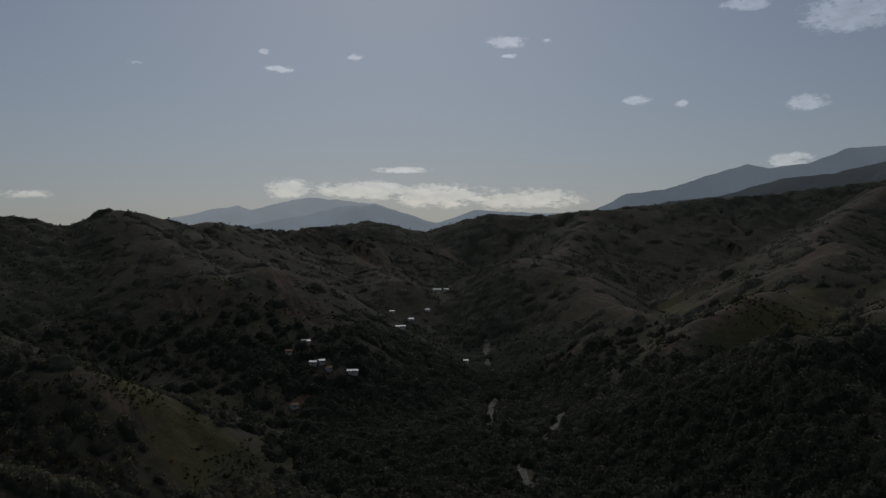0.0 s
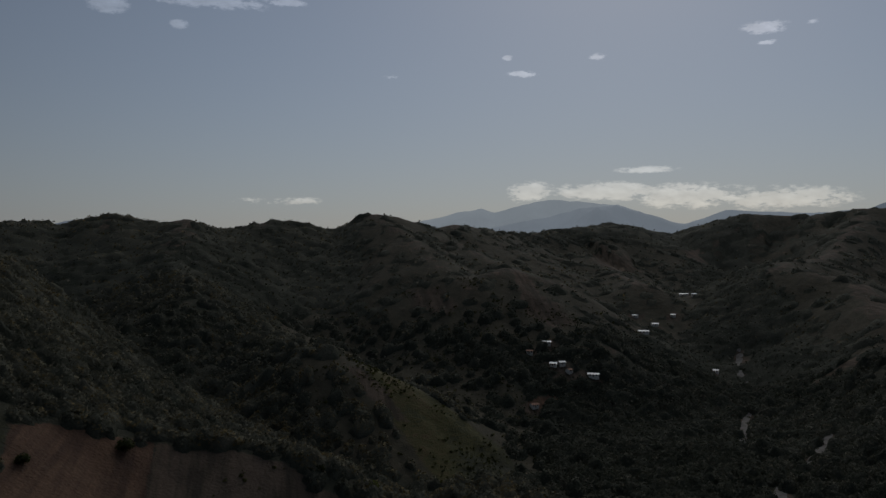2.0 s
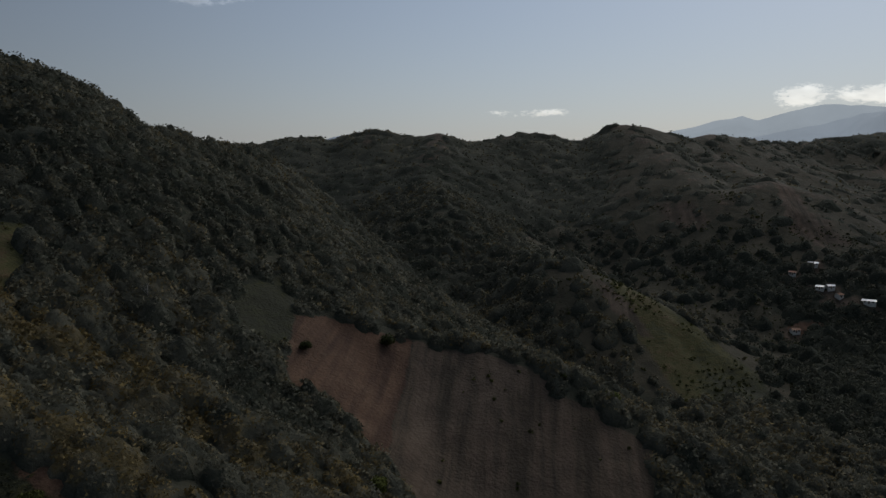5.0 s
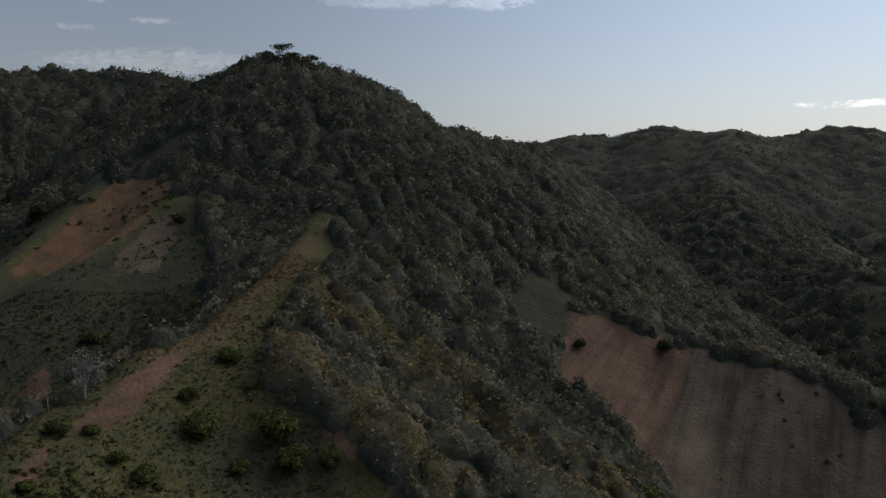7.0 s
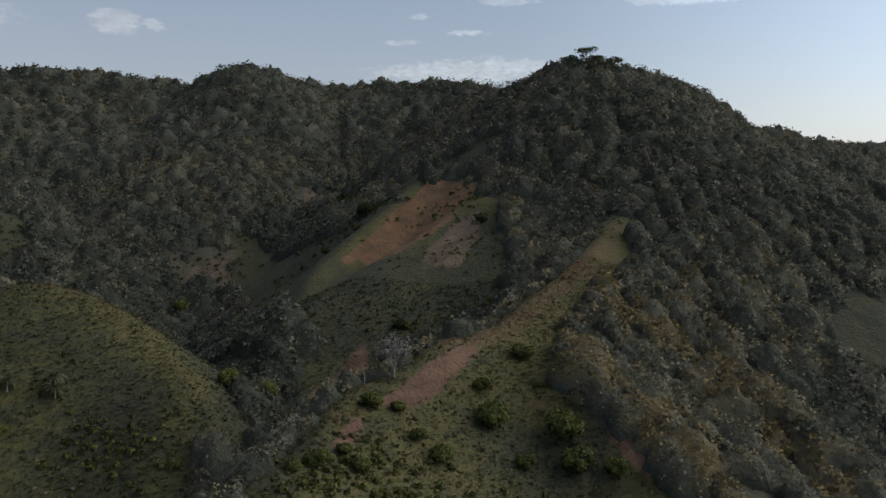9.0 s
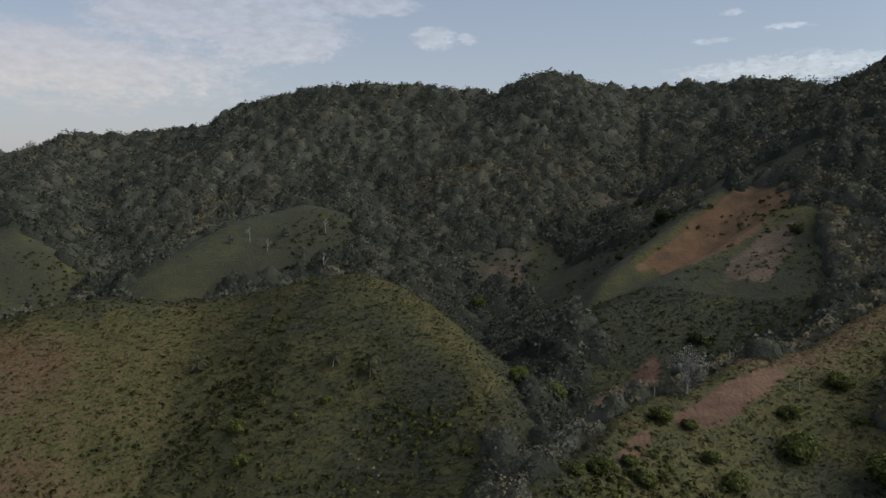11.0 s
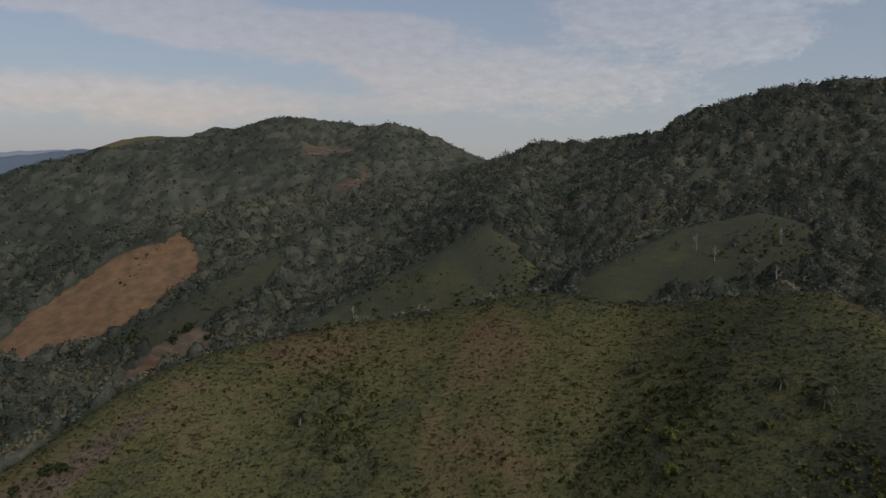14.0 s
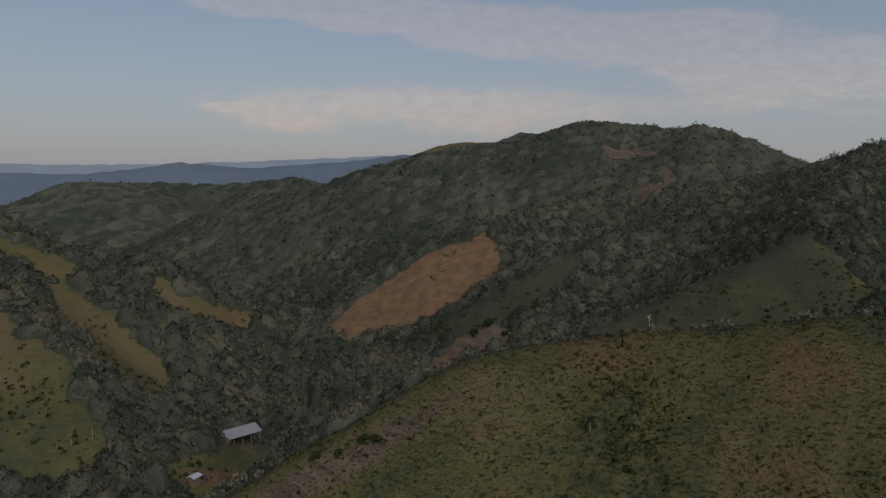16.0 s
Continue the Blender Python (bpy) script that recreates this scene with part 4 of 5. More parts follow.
NORTH_FOOT = [(15.28, 1.75), (13.22, 2.11), (10.69, 2.55), (8.13, 3.26), (5.53, 3.49), (2.91, 2.67), (0.72, 1.96), (-2.35, 3.01), (-4.98, 2.82), (-7.58, 2.71), (-11.42, 2.85)]
EAST_RANGE = [(-9.29, 2.09), (-12.47, 3.35), (-13.92, 4.13), (-16.78, 4.4), (-19.55, 5.31), (-22.23, 5.98), (-23.71, 5.67), (-26.23, 5.86), (-28.65, 6.76), (-30.89, 6.83), (-34.96, 7.64), (-39.14, 7.06), (-42.87, 5.71)]
EAST_SHOULDER = [(-14.74, 2.89), (-16.78, 3.48), (-20.71, 3.84), (-24.44, 4.85), (-27.97, 5.15), (-30.89, 5.79), (-34.96, 6.33), (-39.14, 6.39)]
WEST_TOP = [(48.23, 1.35), (46.07, 1.9), (44.77, 2.07), (43.04, 1.76), (41.31, 1.32)]
PLAIN_HILLS = [(205.56, 0.15), (198.06, -0.11), (192.05, 0.08), (186.98, 0.05), (184.07, 0.36), (180.65, 0.96), (178.29, 0.7), (175.47, 0.57), (170.87, 0.95), (167.45, 1.24), (164.86, 1.61), (160.51, 1.91), (156.16, 1.5)]
PLAIN_RIM = [(205.51, 0.92), (198.02, 0.79), (192.02, 0.68), (185.17, 0.7), (177.49, 0.96), (169.17, 1.4), (160.51, 1.91)]

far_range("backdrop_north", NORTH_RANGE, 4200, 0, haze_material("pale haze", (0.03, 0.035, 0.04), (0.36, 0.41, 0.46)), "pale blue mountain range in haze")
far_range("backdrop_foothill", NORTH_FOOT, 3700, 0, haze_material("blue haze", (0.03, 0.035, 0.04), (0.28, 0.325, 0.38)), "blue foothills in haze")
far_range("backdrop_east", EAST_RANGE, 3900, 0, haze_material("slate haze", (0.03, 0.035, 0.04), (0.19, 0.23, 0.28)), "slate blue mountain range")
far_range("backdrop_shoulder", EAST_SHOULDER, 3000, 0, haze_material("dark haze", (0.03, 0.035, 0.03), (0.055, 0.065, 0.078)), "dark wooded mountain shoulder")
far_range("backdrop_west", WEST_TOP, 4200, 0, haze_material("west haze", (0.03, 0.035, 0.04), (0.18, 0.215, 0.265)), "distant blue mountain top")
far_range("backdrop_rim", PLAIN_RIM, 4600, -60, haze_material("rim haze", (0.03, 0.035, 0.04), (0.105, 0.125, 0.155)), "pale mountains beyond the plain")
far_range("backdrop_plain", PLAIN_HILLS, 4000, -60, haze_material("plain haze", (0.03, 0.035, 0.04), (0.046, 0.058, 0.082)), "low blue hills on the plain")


# ---- things ----
KNOLL_TREES = [(-158.7, 34.1, 1.25), (-154.8, 50.2, 1.35), (-146.3, 50.1, 1.15), (-168.9, 34.1, 0.75), (-183.4, 47.6, 0.95), (-152.5, 6.9, 0.75), (-153.4, 12.4, 0.55), (-146.4, 15.9, 0.6), (-128.8, -4.4, 0.7), (-125.4, -8.2, 0.5), (-142.5, 20.1, 0.8), (-148.2, 39.4, 0.7), (-131.2, 3.7, 0.6), (-142.8, 57.6, 0.8), (-170.5, 48.6, 0.35), (-134.8, 0.7, 0.5)]
SLOPE_TREES = [(-185.0, 164.8, 0.9), (-178.3, 198.6, 1.2), (-122.1, 228.7, 0.8), (-380.4, 8.8, 1.7), (-339.4, 13.0, 1.6), (-317.3, -4.9, 0.8), (-226.7, 19.5, 0.9), (-279.1, 55.1, 0.9), (-413.6, 3.4, 1.3), (-178.0, -429.7, 1.3), (-211.0, -428.3, 0.9), (-167.7, -428.0, 1.1), (-183.9, -416.8, 0.9), (-46.9, -192.0, 0.5), (-44.0, -194.3, 0.55), (-42.9, -194.0, 0.5), (-46.6, -192.9, 0.45), (-30.7, -195.8, 0.5), (-36.5, -193.5, 0.5)]
BRIGHT_TREES = [(-184.1, -27.4, 1.0), (-191.9, -19.3, 1.2), (-149.5, -88.1, 0.75), (-141.5, -83.0, 0.7), (-106.0, 235.2, 1.0), (-334.5, -68.6, 1.3), (-158.7, -69.6, 0.5), (-127.9, 138.0, 1.0)]
PALMS = [(-168.3, -110.0, 0.95), (-168.5, -72.0, 0.95), (-170.2, -62.7, 1.05), (-98.8, -167.6, 1.1), (-167.7, -61.9, 0.9)]
SNAGS = [(-313.7, -175.0, 1.0), (-308.0, -181.3, 0.8), (-324.4, -161.9, 1.1), (-312.8, -137.0, 1.2), (-292.3, -282.7, 0.9), (-262.9, -302.6, 0.8), (-337.3, -146.5, 1.1), (-297.0, -403.5, 1.0), (-329.8, -131.4, 1.2), (-212.8, 124.9, 0.9), (-216.8, 114.4, 0.9), (-303.6, -398.6, 1.1), (-225.2, -324.1, 0.9), (-289.7, -202.1, 0.8), (-315.1, -148.2, 1.0), (-311.1, -164.3, 0.9), (-292.2, -213.0, 0.9)]
POSTS = [(-162.6, 5.6, 3), (-178.6, 37.8, 3.2), (31.6, -301.2, 6.5), (38.3, -306.8, 5.5), (45.5, -304.2, 5.0)]
BARN, SHED = (-17.6, -346.4), (1.4, -300.5)
PALE_TREE = (-167.5, 12.6)

SUMMIT_TREES = [(-404, 139, 1.3), (-397, 153, 1.1), (-407.6, 132, 0.85), (-401, 145, 0.9)]

def part(name, bm, mat, parent, label=""):
    me = bpy.data.meshes.new(name)
    bm.to_mesh(me)
    bm.free()
    me.materials.append(mat)
    ob = new(name, me)
    ob.parent = parent
    if label:
        tagged(ob, label)
    return ob


def plain_material(name, stops, scale=1.5, roughness=0.85, metal=0.0, bump=0.2, streak=None):
    m, t, shade = material(name, roughness)
    where = t.nodes.new("ShaderNodeTexCoord").outputs["Object"]
    if streak:
        node = t.nodes.new("ShaderNodeMapping")
        wire(t, node, i_0=where, i_3=streak)
        where = node.outputs[0]
    grainy = noise_at(t, where, scale, 5)
    t.links.new(ramp(t, grainy, *stops), shade.inputs["Base Color"])
    shade.inputs["Metallic"].default_value = metal
    node = wire(t, t.nodes.new("ShaderNodeBump"), s_Strength=bump, s_Distance=0.1, s_Height=noise_at(t, where, scale * 6, 3))
    t.links.new(node.outputs[0], shade.inputs["Normal"])
    return m


BARK = plain_material("bark", ((0.3, (0.07, 0.055, 0.04)), (0.7, (0.14, 0.115, 0.09))), 2.0, 0.95, 0, 0.6, (1, 1, 0.25))
PALE_BARK = plain_material("weathered bark", ((0.3, (0.2, 0.19, 0.17)), (0.7, (0.38, 0.36, 0.33))), 2.0, 0.9, 0, 0.5, (1, 1, 0.25))
ZINC = plain_material("zinc sheet", ((0.3, (0.5, 0.51, 0.53)), (0.6, (0.68, 0.69, 0.7)), (0.8, (0.42, 0.36, 0.3))), 0.5, 0.38, 0.55, 0.15, (4, 0.4, 1))
DULL_ZINC = plain_material("weathered zinc sheet", ((0.3, (0.2, 0.2, 0.205)), (0.6, (0.3, 0.3, 0.305)), (0.8, (0.24, 0.21, 0.18))), 0.5, 0.55, 0.3, 0.15, (4, 0.4, 1))
RUST = plain_material("rusty sheet", ((0.3, (0.24, 0.12, 0.07)), (0.7, (0.36, 0.24, 0.17))), 0.6, 0.7, 0.2, 0.2, (4, 0.4, 1))
PLASTER = plain_material("limewash", ((0.3, (0.55, 0.52, 0.46)), (0.7, (0.72, 0.7, 0.65))), 0.8)
PLANK = plain_material("weathered plank", ((0.3, (0.13, 0.095, 0.065)), (0.7, (0.24, 0.19, 0.14))), 1.0, 0.9, 0, 0.4, (6, 6, 0.5))
DARK = plain_material("shaded glass", ((0.3, (0.02, 0.022, 0.025)), (0.7, (0.05, 0.052, 0.055))), 1.0, 0.2)
GRAVEL = plain_material("pale gravel", ((0.3, (0.12, 0.112, 0.1)), (0.7, (0.21, 0.2, 0.18))), 0.25, 0.95, 0, 0.4)
TREE_LEAVES = leaf_material("tree leaves", (0.0, (0.022, 0.03, 0.014)), (0.4, (0.045, 0.055, 0.022)), (0.7, (0.085, 0.095, 0.03)), (1.0, (0.15, 0.17, 0.045)))
SHRUB_LEAVES = leaf_material("shrub leaves", (0.0, (0.036, 0.042, 0.02)), (0.4, (0.057, 0.062, 0.026)), (0.7, (0.082, 0.083, 0.03)), (1.0, (0.12, 0.125, 0.036)), uneven=0.35)
DRY_LEAVES = leaf_material("pale leaves", (0.0, (0.12, 0.115, 0.10)), (0.5, (0.2, 0.195, 0.175)), (1.0, (0.28, 0.27, 0.25)))
PALM_LEAVES = leaf_material("palm leaves", (0.0, (0.05, 0.058, 0.03)), (0.5, (0.09, 0.095, 0.05)), (1.0, (0.15, 0.14, 0.085)))
GRASSES = leaf_material("pasture leaves", *SWARD, uneven=0.75, treads=1.0)


def height_at(x, y):
    return float(land(np.array([x]), np.array([y]))[0])


def limb(bm, a, b, ra, rb, sides=7, bend=0.0):
    """A tapered, slightly bent branch from a to b."""
    a, b = Vector(a), Vector(b)
    along = (b - a).normalized()
    u = along.orthogonal().normalized()
    v = along.cross(u)
    rings_ = []
    for k in range(4):
        s = k / 3
        c = a.lerp(b, s) + u * bend * math.sin(s * math.pi)
        rad = ra + (rb - ra) * s
        rings_.append([bm.verts.new(c + (u * math.cos(q) + v * math.sin(q)) * rad) for q in np.arange(sides) * 2 * math.pi / sides])
    for p, q in zip(rings_[:-1], rings_[1:]):
        for k in range(sides):
            bm.faces.new((p[k], p[(k + 1) % sides], q[(k + 1) % sides], q[k]))
    bm.faces.new(rings_[0][::-1])
    bm.faces.new(rings_[-1])


def crown_mesh(name, wide, tall, lift, mat, tone, seed, lobes=6, leaves=110, size=0.3, core=0.62):
    """A crown of several leafy lobes, of small leaf sprays round a heart darkened by painted inner shade."""
    r = np.random.default_rng(seed)
    places, faces, facing, tint, k = [], [], [], [], 0
    bm = bmesh.new()
    bmesh.ops.create_icosphere(bm, subdivisions=2, radius=1.0)
    ball = np.array([v.co for v in bm.verts])
    tris = np.array([[v.index for v in f.verts] for f in bm.faces])
    bm.free()
    for q in range(lobes):
        a = q * 2.4 + r.random()
        out = 0.0 if q == 0 else 0.5 + 0.15 * r.random()
        c = np.array([math.cos(a) * out * wide, math.sin(a) * out * wide, lift + tall * (0.55 if q == 0 else 0.2 + 0.4 * r.random())])
        rad = np.array([wide, wide, tall]) * (0.42 + 0.16 * r.random())
        pts = c + ball * rad * core * (0.85 + 0.3 * r.random((len(ball), 1)))
        # heart's tone lowered to paint the shade inside the crown
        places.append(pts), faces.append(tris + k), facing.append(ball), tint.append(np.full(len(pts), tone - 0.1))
        k += len(pts)
        way = r.normal(size=(leaves, 3))
        way[:, 2] += 0.25
        way /= np.linalg.norm(way, axis=1)[:, None]
        mid_ = c + way * rad * (0.7 + 0.4 * r.random((leaves, 1)))
        tri, f, face = sprays_on(mid_, way, size * (0.6 + 0.8 * r.random(leaves)), r)
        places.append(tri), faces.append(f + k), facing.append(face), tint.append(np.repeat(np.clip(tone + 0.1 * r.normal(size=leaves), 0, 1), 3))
        k += len(tri)
    return mesh_of(name, np.vstack(places), np.vstack(faces), mat, True, np.vstack(facing), tint=np.clip(np.concatenate(tint), 0, 1))


def tree(name, label, wide, tall, stem, mat, tone, seed, lobes=6, leaves=110, size=0.3, bark=None, core=0.62):
    """A broad-leaved tree: tapered trunk, limbs and a crown of leafy lobes."""
    r = random.Random(seed)
    root = tagged(new(name), label, "tree")
    bm = bmesh.new()
    limb(bm, (0, 0, -0.6), (0.1, 0.05, stem + 0.25 * tall), 0.05 * wide + 0.06, 0.03 * wide + 0.03, 8, 0.12)
    part("trunk", bm, bark or BARK, root)
    for k in range(4):
        a = k * 1.57 + r.random()
        bm = bmesh.new()
        limb(bm, (0.05, 0, stem * 0.8), (math.cos(a) * wide * 0.55, math.sin(a) * wide * 0.55, stem + tall * (0.3 + 0.25 * r.random())), 0.03 * wide + 0.03, 0.012 * wide + 0.01, 6, 0.15)
        part("limb", bm, bark or BARK, root)
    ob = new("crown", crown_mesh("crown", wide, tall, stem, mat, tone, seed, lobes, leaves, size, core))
    ob.parent = root
    return root


def stand(ob, x, y, turn=0.0, size=1.0, sink=0.1):
    ob.scale = (size,) * 3
    ob.matrix_basis = pose(x, y, height_at(x, y) - sink, 0, 0, turn) @ Matrix.Diagonal((size, size, size, 1))
    return ob


def plant_all(first, places, group, seed):
    """Sets the first plant at the first place and copies of it at the rest. Places: x, y, size."""
    r = random.Random(seed)
    tagged(first, group=group)
    stand(first, *places[0][:2], 0, places[0][2])
    for x, y, s in places[1:]:
        first.scale = (s,) * 3
        copy_thing(first, pose(x, y, height_at(x, y) - 0.1, 0, 0, r.random() * 360))
    first.scale = (places[0][2],) * 3


def palm(label, seed, stem=3.0):
    r = random.Random(seed)
    root = tagged(new("palm"), label, "palm")
    bm = bmesh.new()
    limb(bm, (0, 0, -0.5), (0.25, 0.1, stem), 0.2, 0.13, 8, 0.15)
    part("trunk", bm, PALE_BARK, root)
    bm = bmesh.new()
    length = 2.9
    spine = [Vector((length * s, 0, 1.25 * s - 2.1 * s * s)) for s in np.linspace(0, 1, 7)]
    for a, b in zip(spine[:-1], spine[1:]):
        limb(bm, a, b, 0.035, 0.02, 3)
    for k in range(1, 13):
        s = k / 13
        c = Vector((length * s, 0, 1.25 * s - 2.1 * s * s))
        w = 0.85 * math.sin(math.pi * min(0.95, s * 0.8 + 0.18))
        for side in (-1, 1):
            tip = c + Vector((0.35, side * w, -0.35 - 0.25 * s))
            bm.faces.new([bm.verts.new(c), bm.verts.new(c + Vector((0.22, 0, 0))), bm.verts.new(tip)])
    me = bpy.data.meshes.new("frond")
    bm.to_mesh(me)
    bm.free()
    me.attributes.new("tint", "FLOAT", "POINT").data.foreach_set("value", np.full(len(me.vertices), 0.5, np.float32))
    me.materials.append(PALM_LEAVES)
    for k in range(26):
        frond = new("frond", me)
        frond.parent = root
        frond.matrix_basis = pose(0.25, 0.1, stem, 0, r.uniform(-45, 50), k * 24 * 15 / 26 + r.uniform(-8, 8)) @ Matrix.Diagonal((*(r.uniform(0.8, 1.1),) * 3, 1))
    return root


def snag(label, seed, tall=8.0):
    """A leafless tree: a pale trunk and thin forked branches."""
    r = random.Random(seed)
    root = tagged(new("bare_tree"), label, "tree")
    bm = bmesh.new()
    limb(bm, (0, 0, -0.5), (0.2, 0, tall), 0.2, 0.06, 7, 0.2)
    part("trunk", bm, PALE_BARK, root)
    for k in range(9):
        z, a = tall * (0.42 + 0.06 * k), r.random() * 6.28
        out = r.uniform(1.0, 2.2) * (1.15 - 0.07 * k)
        bm = bmesh.new()
        tip = (math.cos(a) * out, math.sin(a) * out, z + out * 0.9)
        limb(bm, (0.1, 0, z), tip, 0.07, 0.025, 5, 0.1)
        for f in (-0.6, 0.5):
            b = a + f
            limb(bm, (math.cos(a) * out * 0.55, math.sin(a) * out * 0.55, z + out * 0.5), (math.cos(b) * out * 1.1, math.sin(b) * out * 1.1, z + out * 1.25), 0.035, 0.012, 4)
        part("branch", bm, PALE_BARK, root)
    return root


def box(bm, x0, y0, z0, x1, y1, z1):
    made = bmesh.ops.create_cube(bm, size=1.0)["verts"]
    for v in made:
        v.co = Vector(((x0 + x1) / 2 + v.co.x * (x1 - x0), (y0 + y1) / 2 + v.co.y * (y1 - y0), (z0 + z1) / 2 + v.co.z * (z1 - z0)))


def roof_sheet(bm, half_long, run, eave, ridge_z, side, thick=0.06, ribs=18):
    """One pitch of a corrugated roof, from the ridge down to the eave on one side."""
    low, high = [], []
    for k in range(2 * ribs + 1):
        x = -half_long + half_long * k / ribs
        lift = 0.04 * (k % 2)
        low.append([bm.verts.new((x, 0, ridge_z + lift)), bm.verts.new((x, side * run, eave + lift))])
        high.append([bm.verts.new((x, 0, ridge_z + lift - thick)), bm.verts.new((x, side * run, eave + lift - thick))])
    for grid in (low, high):
        for a, b in zip(grid[:-1], grid[1:]):
            bm.faces.new((a[0], a[1], b[1], b[0]))
    for a, b, c, d in zip(low[:-1], low[1:], high[:-1], high[1:]):
        bm.faces.new((a[1], c[1], d[1], b[1]))


def house(name, label, category, long, deep, wall, pitch, roof_mat, wall_mat, is_open=False):
    root = tagged(new(name), label, category)
    hl, hd = long / 2, deep / 2
    if is_open:
        for k in range(5):
            for side in (-1, 1):
                bm = bmesh.new()
                x = -hl + 0.3 + (long - 0.6) * k / 4
                box(bm, x - 0.12, side * (hd - 0.3) - 0.12, -2.5, x + 0.12, side * (hd - 0.3) + 0.12, wall)
                part("post", bm, PLANK, root)
        bm = bmesh.new()
        box(bm, -hl + 0.4, -hd + 0.4, -2.5, hl - 0.4, -hd + 0.6, wall * 0.45)
        part("side_wall", bm, PLANK, root)
    else:
        bm = bmesh.new()
        box(bm, -hl, -hd, -2.0, hl, hd, wall)
        for x in (-hl, hl):
            a, b, c = bm.verts.new((x, -hd, wall)), bm.verts.new((x, hd, wall)), bm.verts.new((x, 0, wall + pitch - 0.1))
            bm.faces.new((a, b, c))
        part("wall", bm, wall_mat, root)
        bm = bmesh.new()
        box(bm, -0.5, -hd - 0.05, 0, 0.5, -hd + 0.05, 2.0)
        part("door", bm, PLANK, root)
        for x in (-hl * 0.6, hl * 0.6):
            bm = bmesh.new()
            box(bm, x - 0.5, -hd - 0.04, 0.9, x + 0.5, -hd + 0.05, 1.9)
            part("window", bm, DARK, root)
    for side in (-1, 1):
        bm = bmesh.new()
        roof_sheet(bm, hl + 0.5, hd + 0.7, wall - 0.15, wall + pitch, side)
        part("roof_pitch", bm, roof_mat, root)
    bm = bmesh.new()
    limb(bm, (-hl - 0.5, 0, wall + pitch + 0.03), (hl + 0.5, 0, wall + pitch + 0.03), 0.1, 0.1, 6)
    part("ridge_cap", bm, roof_mat, root)
    return root


def ribbon(name, line, wide, mat, label):
    """A road laid on the ground along a line of places."""
    p = eased(np.array([(x, y, 0) for x, y in line], float), 14)
    way = np.gradient(p[:, :2], axis=0)
    way /= np.linalg.norm(way, axis=1)[:, None]
    out = np.stack([-way[:, 1], way[:, 0]], -1)
    rows = []
    for s in (-0.5, -0.25, 0, 0.25, 0.5):
        q = p[:, :2] + out * wide * s
        rows.append(np.column_stack([q, land(q[:, 0], q[:, 1]) + 0.9 - 1.2 * abs(s)]))
    pts = np.stack(rows, 1)
    n = len(p)
    i, j = np.meshgrid(np.arange(n - 1), np.arange(4), indexing="ij")
    quads = np.stack([i * 5 + j, i * 5 + j + 1, (i + 1) * 5 + j + 1, (i + 1) * 5 + j], -1).reshape(-1, 4)
    return tagged(new(name, mesh_of(name, pts.reshape(-1, 3), quads[:, ::-1], mat, True)), label, "road", kind="structure")


# valley: road, track, village
ribbon("road", ROAD, 6.5, GRAVEL, "pale gravel road winding through the wooded valley")
ribbon("road_track", TRACK, 5.0, GRAVEL, "pale gravel track between the valley trees")
VILLAGE = [(-120.5, 640.0, 6.8, 20), (-108.6, 609.3, 5.6, -10), (-102.4, 612.0, 5.0, 35), (-75.8, 607.8, 8.7, 5), (-95.1, 605.1, 4.3, 60), (-45.8, 764.2, 9.9, 12), (-41.0, 888.5, 7.4, 30), (-64.2, 908.3, 6.2, -20), (-10.4, 1032.0, 11.2, 8), (2.2, 1001.6, 5.6, 15), (-112.6, 550.6, 5.6, 40), (21.2, 754.4, 6.2, -15), (-131.8, 623.2, 5.0, 15), (-21.3, 919.9, 5.6, 0)]
for k, (x, y, long, turn) in enumerate(VILLAGE):
    rusty = k in (4, 10, 12)
    h = house("house", "small house with a %s in the valley" % ("rusty red sheet roof" if rusty else "bright zinc sheet roof"), "house", long, 4.2, 2.2, 0.9, RUST if rusty else ZINC, PLASTER)
    tagged(h, group="village houses")
    h.matrix_basis = pose(x, y, height_at(x, y) + 0.5, 0, 0, turn)

# farmyard in the south valley
barn = house("barn", "open-sided barn with a grey zinc sheet roof", "barn", 19, 11, 3.4, 2.4, DULL_ZINC, PLANK, True)
barn.matrix_basis = pose(*BARN, height_at(*BARN) + 0.8, 0, 0, 28)
shed = house("shed", "small shed with a pale zinc sheet roof", "shed", 4.2, 3.0, 2.1, 0.6, ZINC, PLANK)
shed.matrix_basis = pose(*SHED, height_at(*SHED) + 0.5, 0, 0, 50)


def post(tall):
    root = tagged(new("post"), "thin pale wooden post on the slope", "post", "posts on the slopes")
    bm = bmesh.new()
    limb(bm, (0, 0, -0.5), (0, 0.05, tall), 0.1, 0.08, 7)
    part("pole", bm, PALE_BARK, root)
    bm = bmesh.new()
    limb(bm, (0, 0.05, tall - 0.02), (0, 0.05, tall + 0.06), 0.1, 0.05, 7)
    part("cap", bm, PLANK, root)
    return root


for x, y, tall in POSTS:
    stand(post(tall), x, y)

# trees on the knoll, the pastures and the slip
plant_all(tree("tree", "rounded olive green tree on the grassy knoll", 3.2, 3.0, 0.9, TREE_LEAVES, 0.74, 11, 8, 230, 0.27), KNOLL_TREES, "knoll trees", 1)
plant_all(tree("tree", "small dark tree alone on the open slope", 2.6, 3.0, 0.8, TREE_LEAVES, 0.42, 12, 6, 130, 0.26), SLOPE_TREES, "slope trees", 2)
plant_all(tree("tree", "bright yellow-green tree among darker woods", 2.7, 3.0, 1.6, TREE_LEAVES, 0.9, 13, 6, 170, 0.28), BRIGHT_TREES, "bright trees", 3)
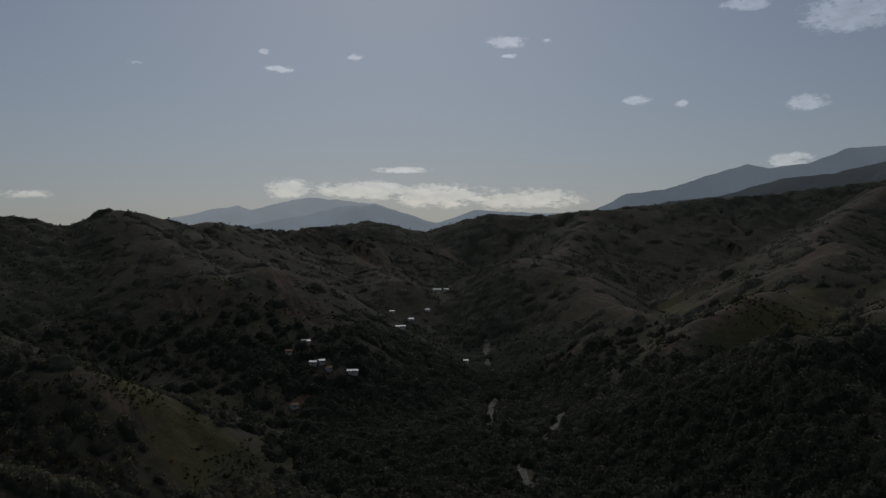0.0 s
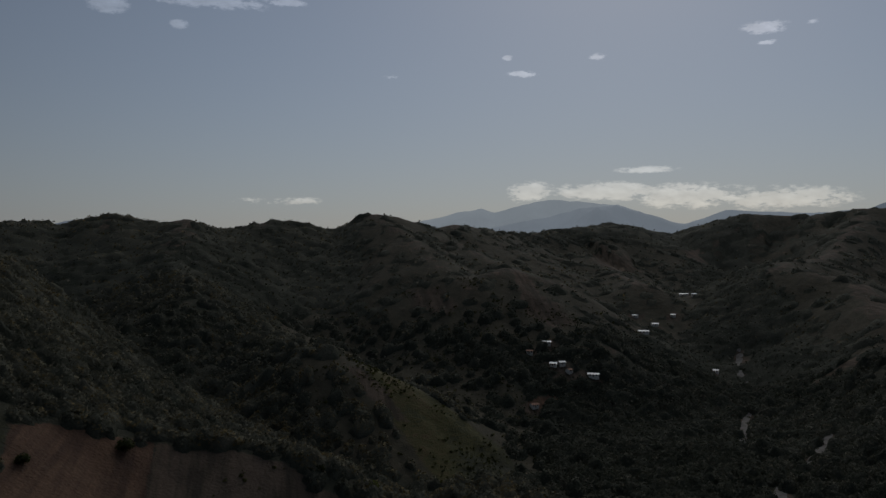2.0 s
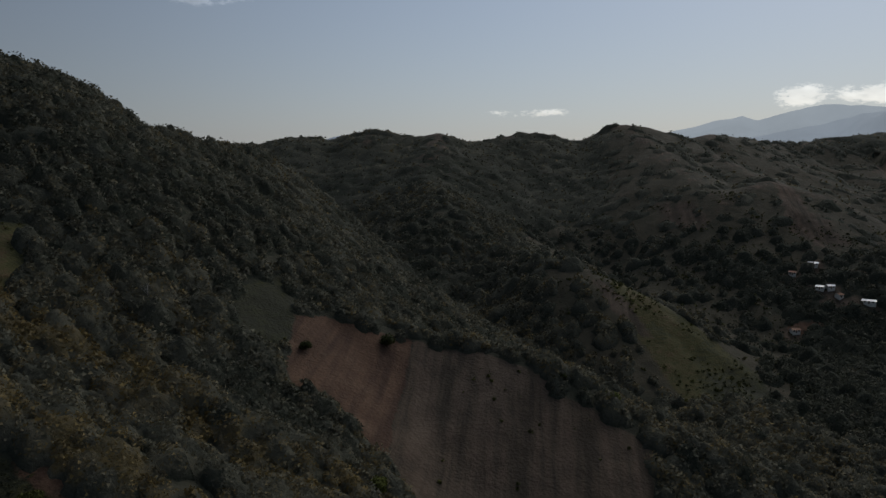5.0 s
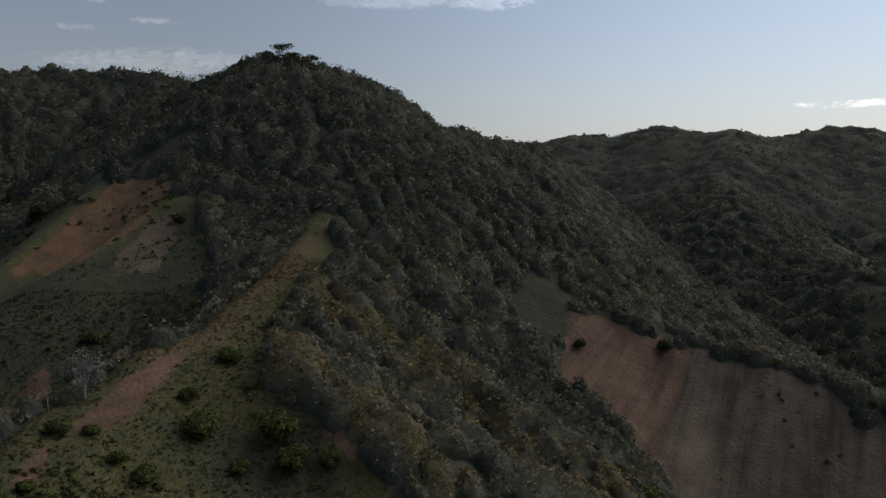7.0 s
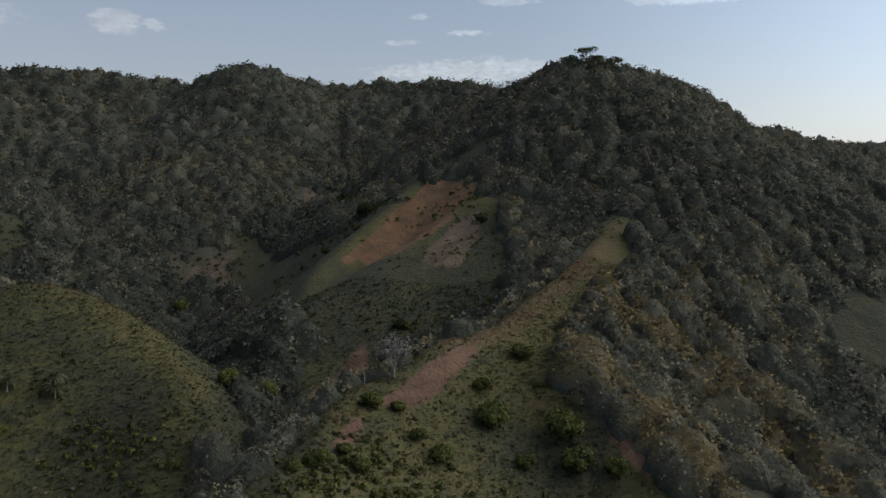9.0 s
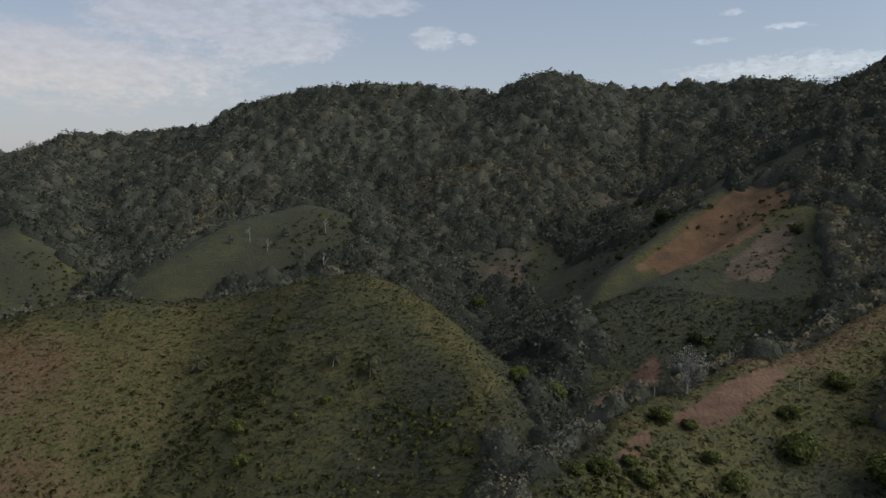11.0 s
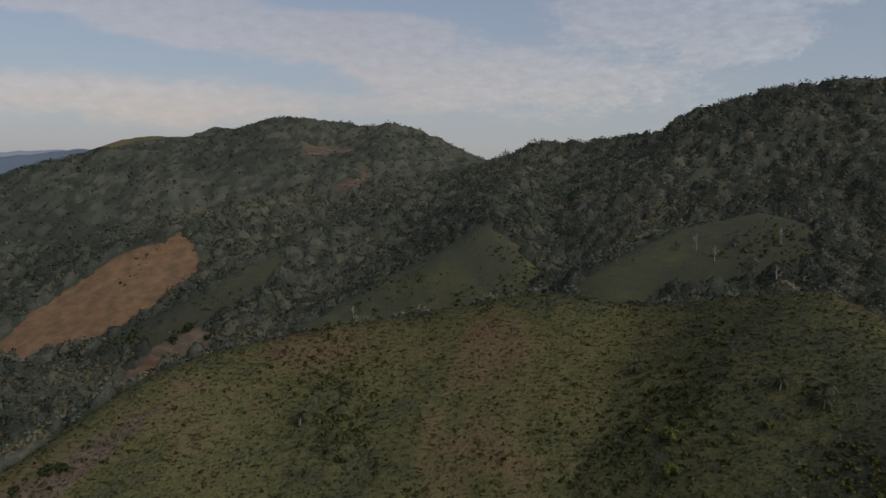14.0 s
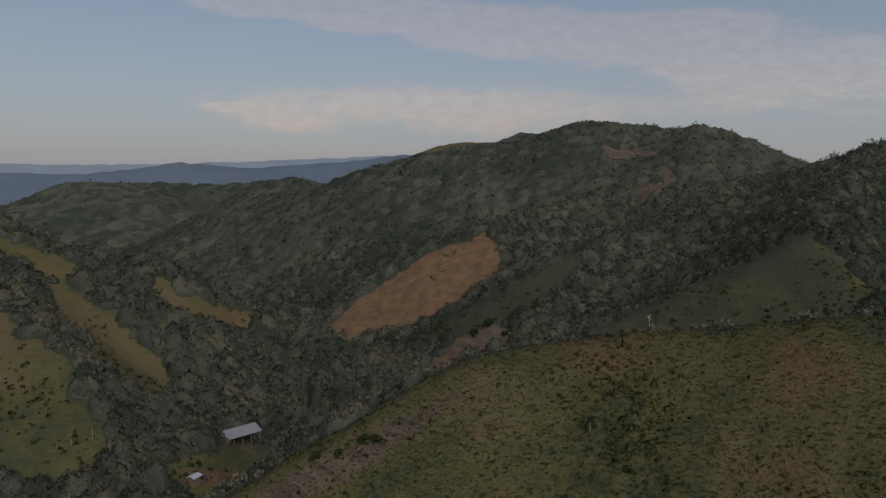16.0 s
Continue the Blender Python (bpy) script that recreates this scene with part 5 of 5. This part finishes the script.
pale_tree = tree("tree", "pale grey nearly leafless tree beside the ravine", 4.4, 8.0, 2.5, DRY_LEAVES, 0.45, 14, 9, 120, 0.2, PALE_BARK, 0.25)
stand(pale_tree, *PALE_TREE)
plant_all(palm("shaggy grey-green palm standing in the rough pasture", 4), PALMS, "palms", 4)
plant_all(snag("pale leafless tree standing among the slopes' scrub", 5), SNAGS[::3], "bare trees", 5)
half_bare = [spot for k, spot in enumerate(SNAGS) if k % 3]
plant_all(tree("tree", "grey half-bare tree standing on the pasture slope", 2.0, 4.2, 1.6, DRY_LEAVES, 0.12, 16, 6, 60, 0.26, PALE_BARK, 0.25), half_bare, "half-bare trees", 7)
plant_all(tree("tree", "slender umbrella-crowned tree on the hill's summit", 4.8, 2.0, 5.6, TREE_LEAVES, 0.4, 15, 9, 70, 0.3, BARK, 0.15), SUMMIT_TREES, "summit trees", 6)


# pasture grass and scrub
def pasture():
    r = np.random.default_rng(31)
    g = np.arange(-260, 260, 0.75)
    x, y = np.meshgrid(g, g)
    x, y = (x + 0.75 * (r.random(x.shape) - 0.5)).ravel(), (y + 0.75 * (r.random(y.shape) - 0.5)).ravel()
    keep = sector(x, y, 95, 250)
    x, y = x[keep], y[keep]
    keep = (cover(x, y, "grass") > 0.45) & (cover(x, y, "soil") + 0.3 * rough(x, y, 5, 2, 85) < 0.5)
    x, y = x[keep], y[keep]
    k = np.repeat(np.arange(len(x)), 3)
    tuft = 0.55 + 1.1 * r.random(len(x)) ** 3
    mid_ = np.stack([x[k] + r.normal(size=len(k)) * 0.35, y[k] + r.normal(size=len(k)) * 0.35, 0 * k], -1)
    mid_[:, 2] = (land(x, y) + 0.26 * tuft - 0.1)[k]
    way = np.tile((0.0, 0.0, 1.0), (len(k), 1)) + r.normal(size=(len(k), 3)) * 0.25
    tri, faces, face = sprays_on(mid_, way, 0.3 * tuft[k] * (0.5 + r.random(len(k))), r, 0.3)
    tone = sward(x, y)
    ob = new("pasture_grass", mesh_of("pasture_grass", tri, faces, GRASSES, True, face, tint=np.repeat(np.clip(tone[k] + 0.1 * r.normal(size=len(k)), 0, 1), 3)))
    tagged(ob, "rough green and tawny pasture grass on the hill", "grass", kind="stuff")


def scrub(name, low, high, spacing, dense, size, leaves, spray, seed, label, tint=0.55, base=-0.25, thickets=False):
    r = np.random.default_rng(seed)
    g = np.arange(-high, high, spacing)
    x, y = np.meshgrid(g, g)
    x, y = (x + (r.random(x.shape) - 0.5) * spacing).ravel(), (y + (r.random(y.shape) - 0.5) * spacing).ravel()
    keep = sector(x, y, low, high)
    x, y = x[keep], y[keep]
    open_ = np.maximum(cover(x, y, "grass"), np.maximum(0.75 * cover(x, y, "shrub"), np.maximum(0.45 * cover(x, y, "dry"), 0.1 * cover(x, y, "soil"))))
    lush = 1.2 * cover(x, y, "bushy")
    chance = dense * open_ * np.clip(1.5 * rough(x, y, 30, 4, 61) + base + lush, 0.02, 1.3)
    if thickets:
        chance = chance * np.clip(lush, 0, 1) * (0.35 + np.clip(rough(x, y, 16, 2, 67), 0, 1))
    keep = (open_ > 0.2) & (r.random(len(x)) < chance)
    x, y = x[keep], y[keep]
    wide = size * (0.45 + 0.9 * r.random(len(x)) ** 2 + 0.25 * lush[keep])
    k = np.repeat(np.arange(len(x)), leaves)
    way = r.normal(size=(len(k), 3))
    way[:, 2] = np.abs(way[:, 2])
    way /= np.linalg.norm(way, axis=1)[:, None]
    mid_ = np.stack([x[k], y[k], land(x, y)[k]], -1) + way * wide[k][:, None] * (0.55 + 0.5 * r.random((len(k), 1)))
    tri, faces, face = sprays_on(mid_, way, spray * wide[k] * (0.6 + 0.8 * r.random(len(k))), r)
    tone = np.clip(tint + 0.14 * r.normal(size=len(x)) + 0.2 * rough(x, y, 50, 2, 87), 0, 1)
    ob = new(name, mesh_of(name, tri, faces, SHRUB_LEAVES, True, face, tint=np.repeat(tone[k], 3)))
    tagged(ob, label, "shrubs", kind="stuff")


pasture()
scrub("pasture_scrub", 95, 300, 1.6, 0.36, 0.66, 30, 0.46, 41, "low dark shrubs scattered over the pasture", 0.7, -0.22)
scrub("thicket", 95, 450, 2.3, 0.65, 0.75, 34, 0.5, 43, "rounded olive green bushes in thickets on the pasture", 0.56, 0.1, True)
scrub("slope_scrub", 300, 760, 3.2, 0.75, 1.2, 12, 0.55, 42, "dark shrubs scattered over the farther slopes", 0.5, 0.3)
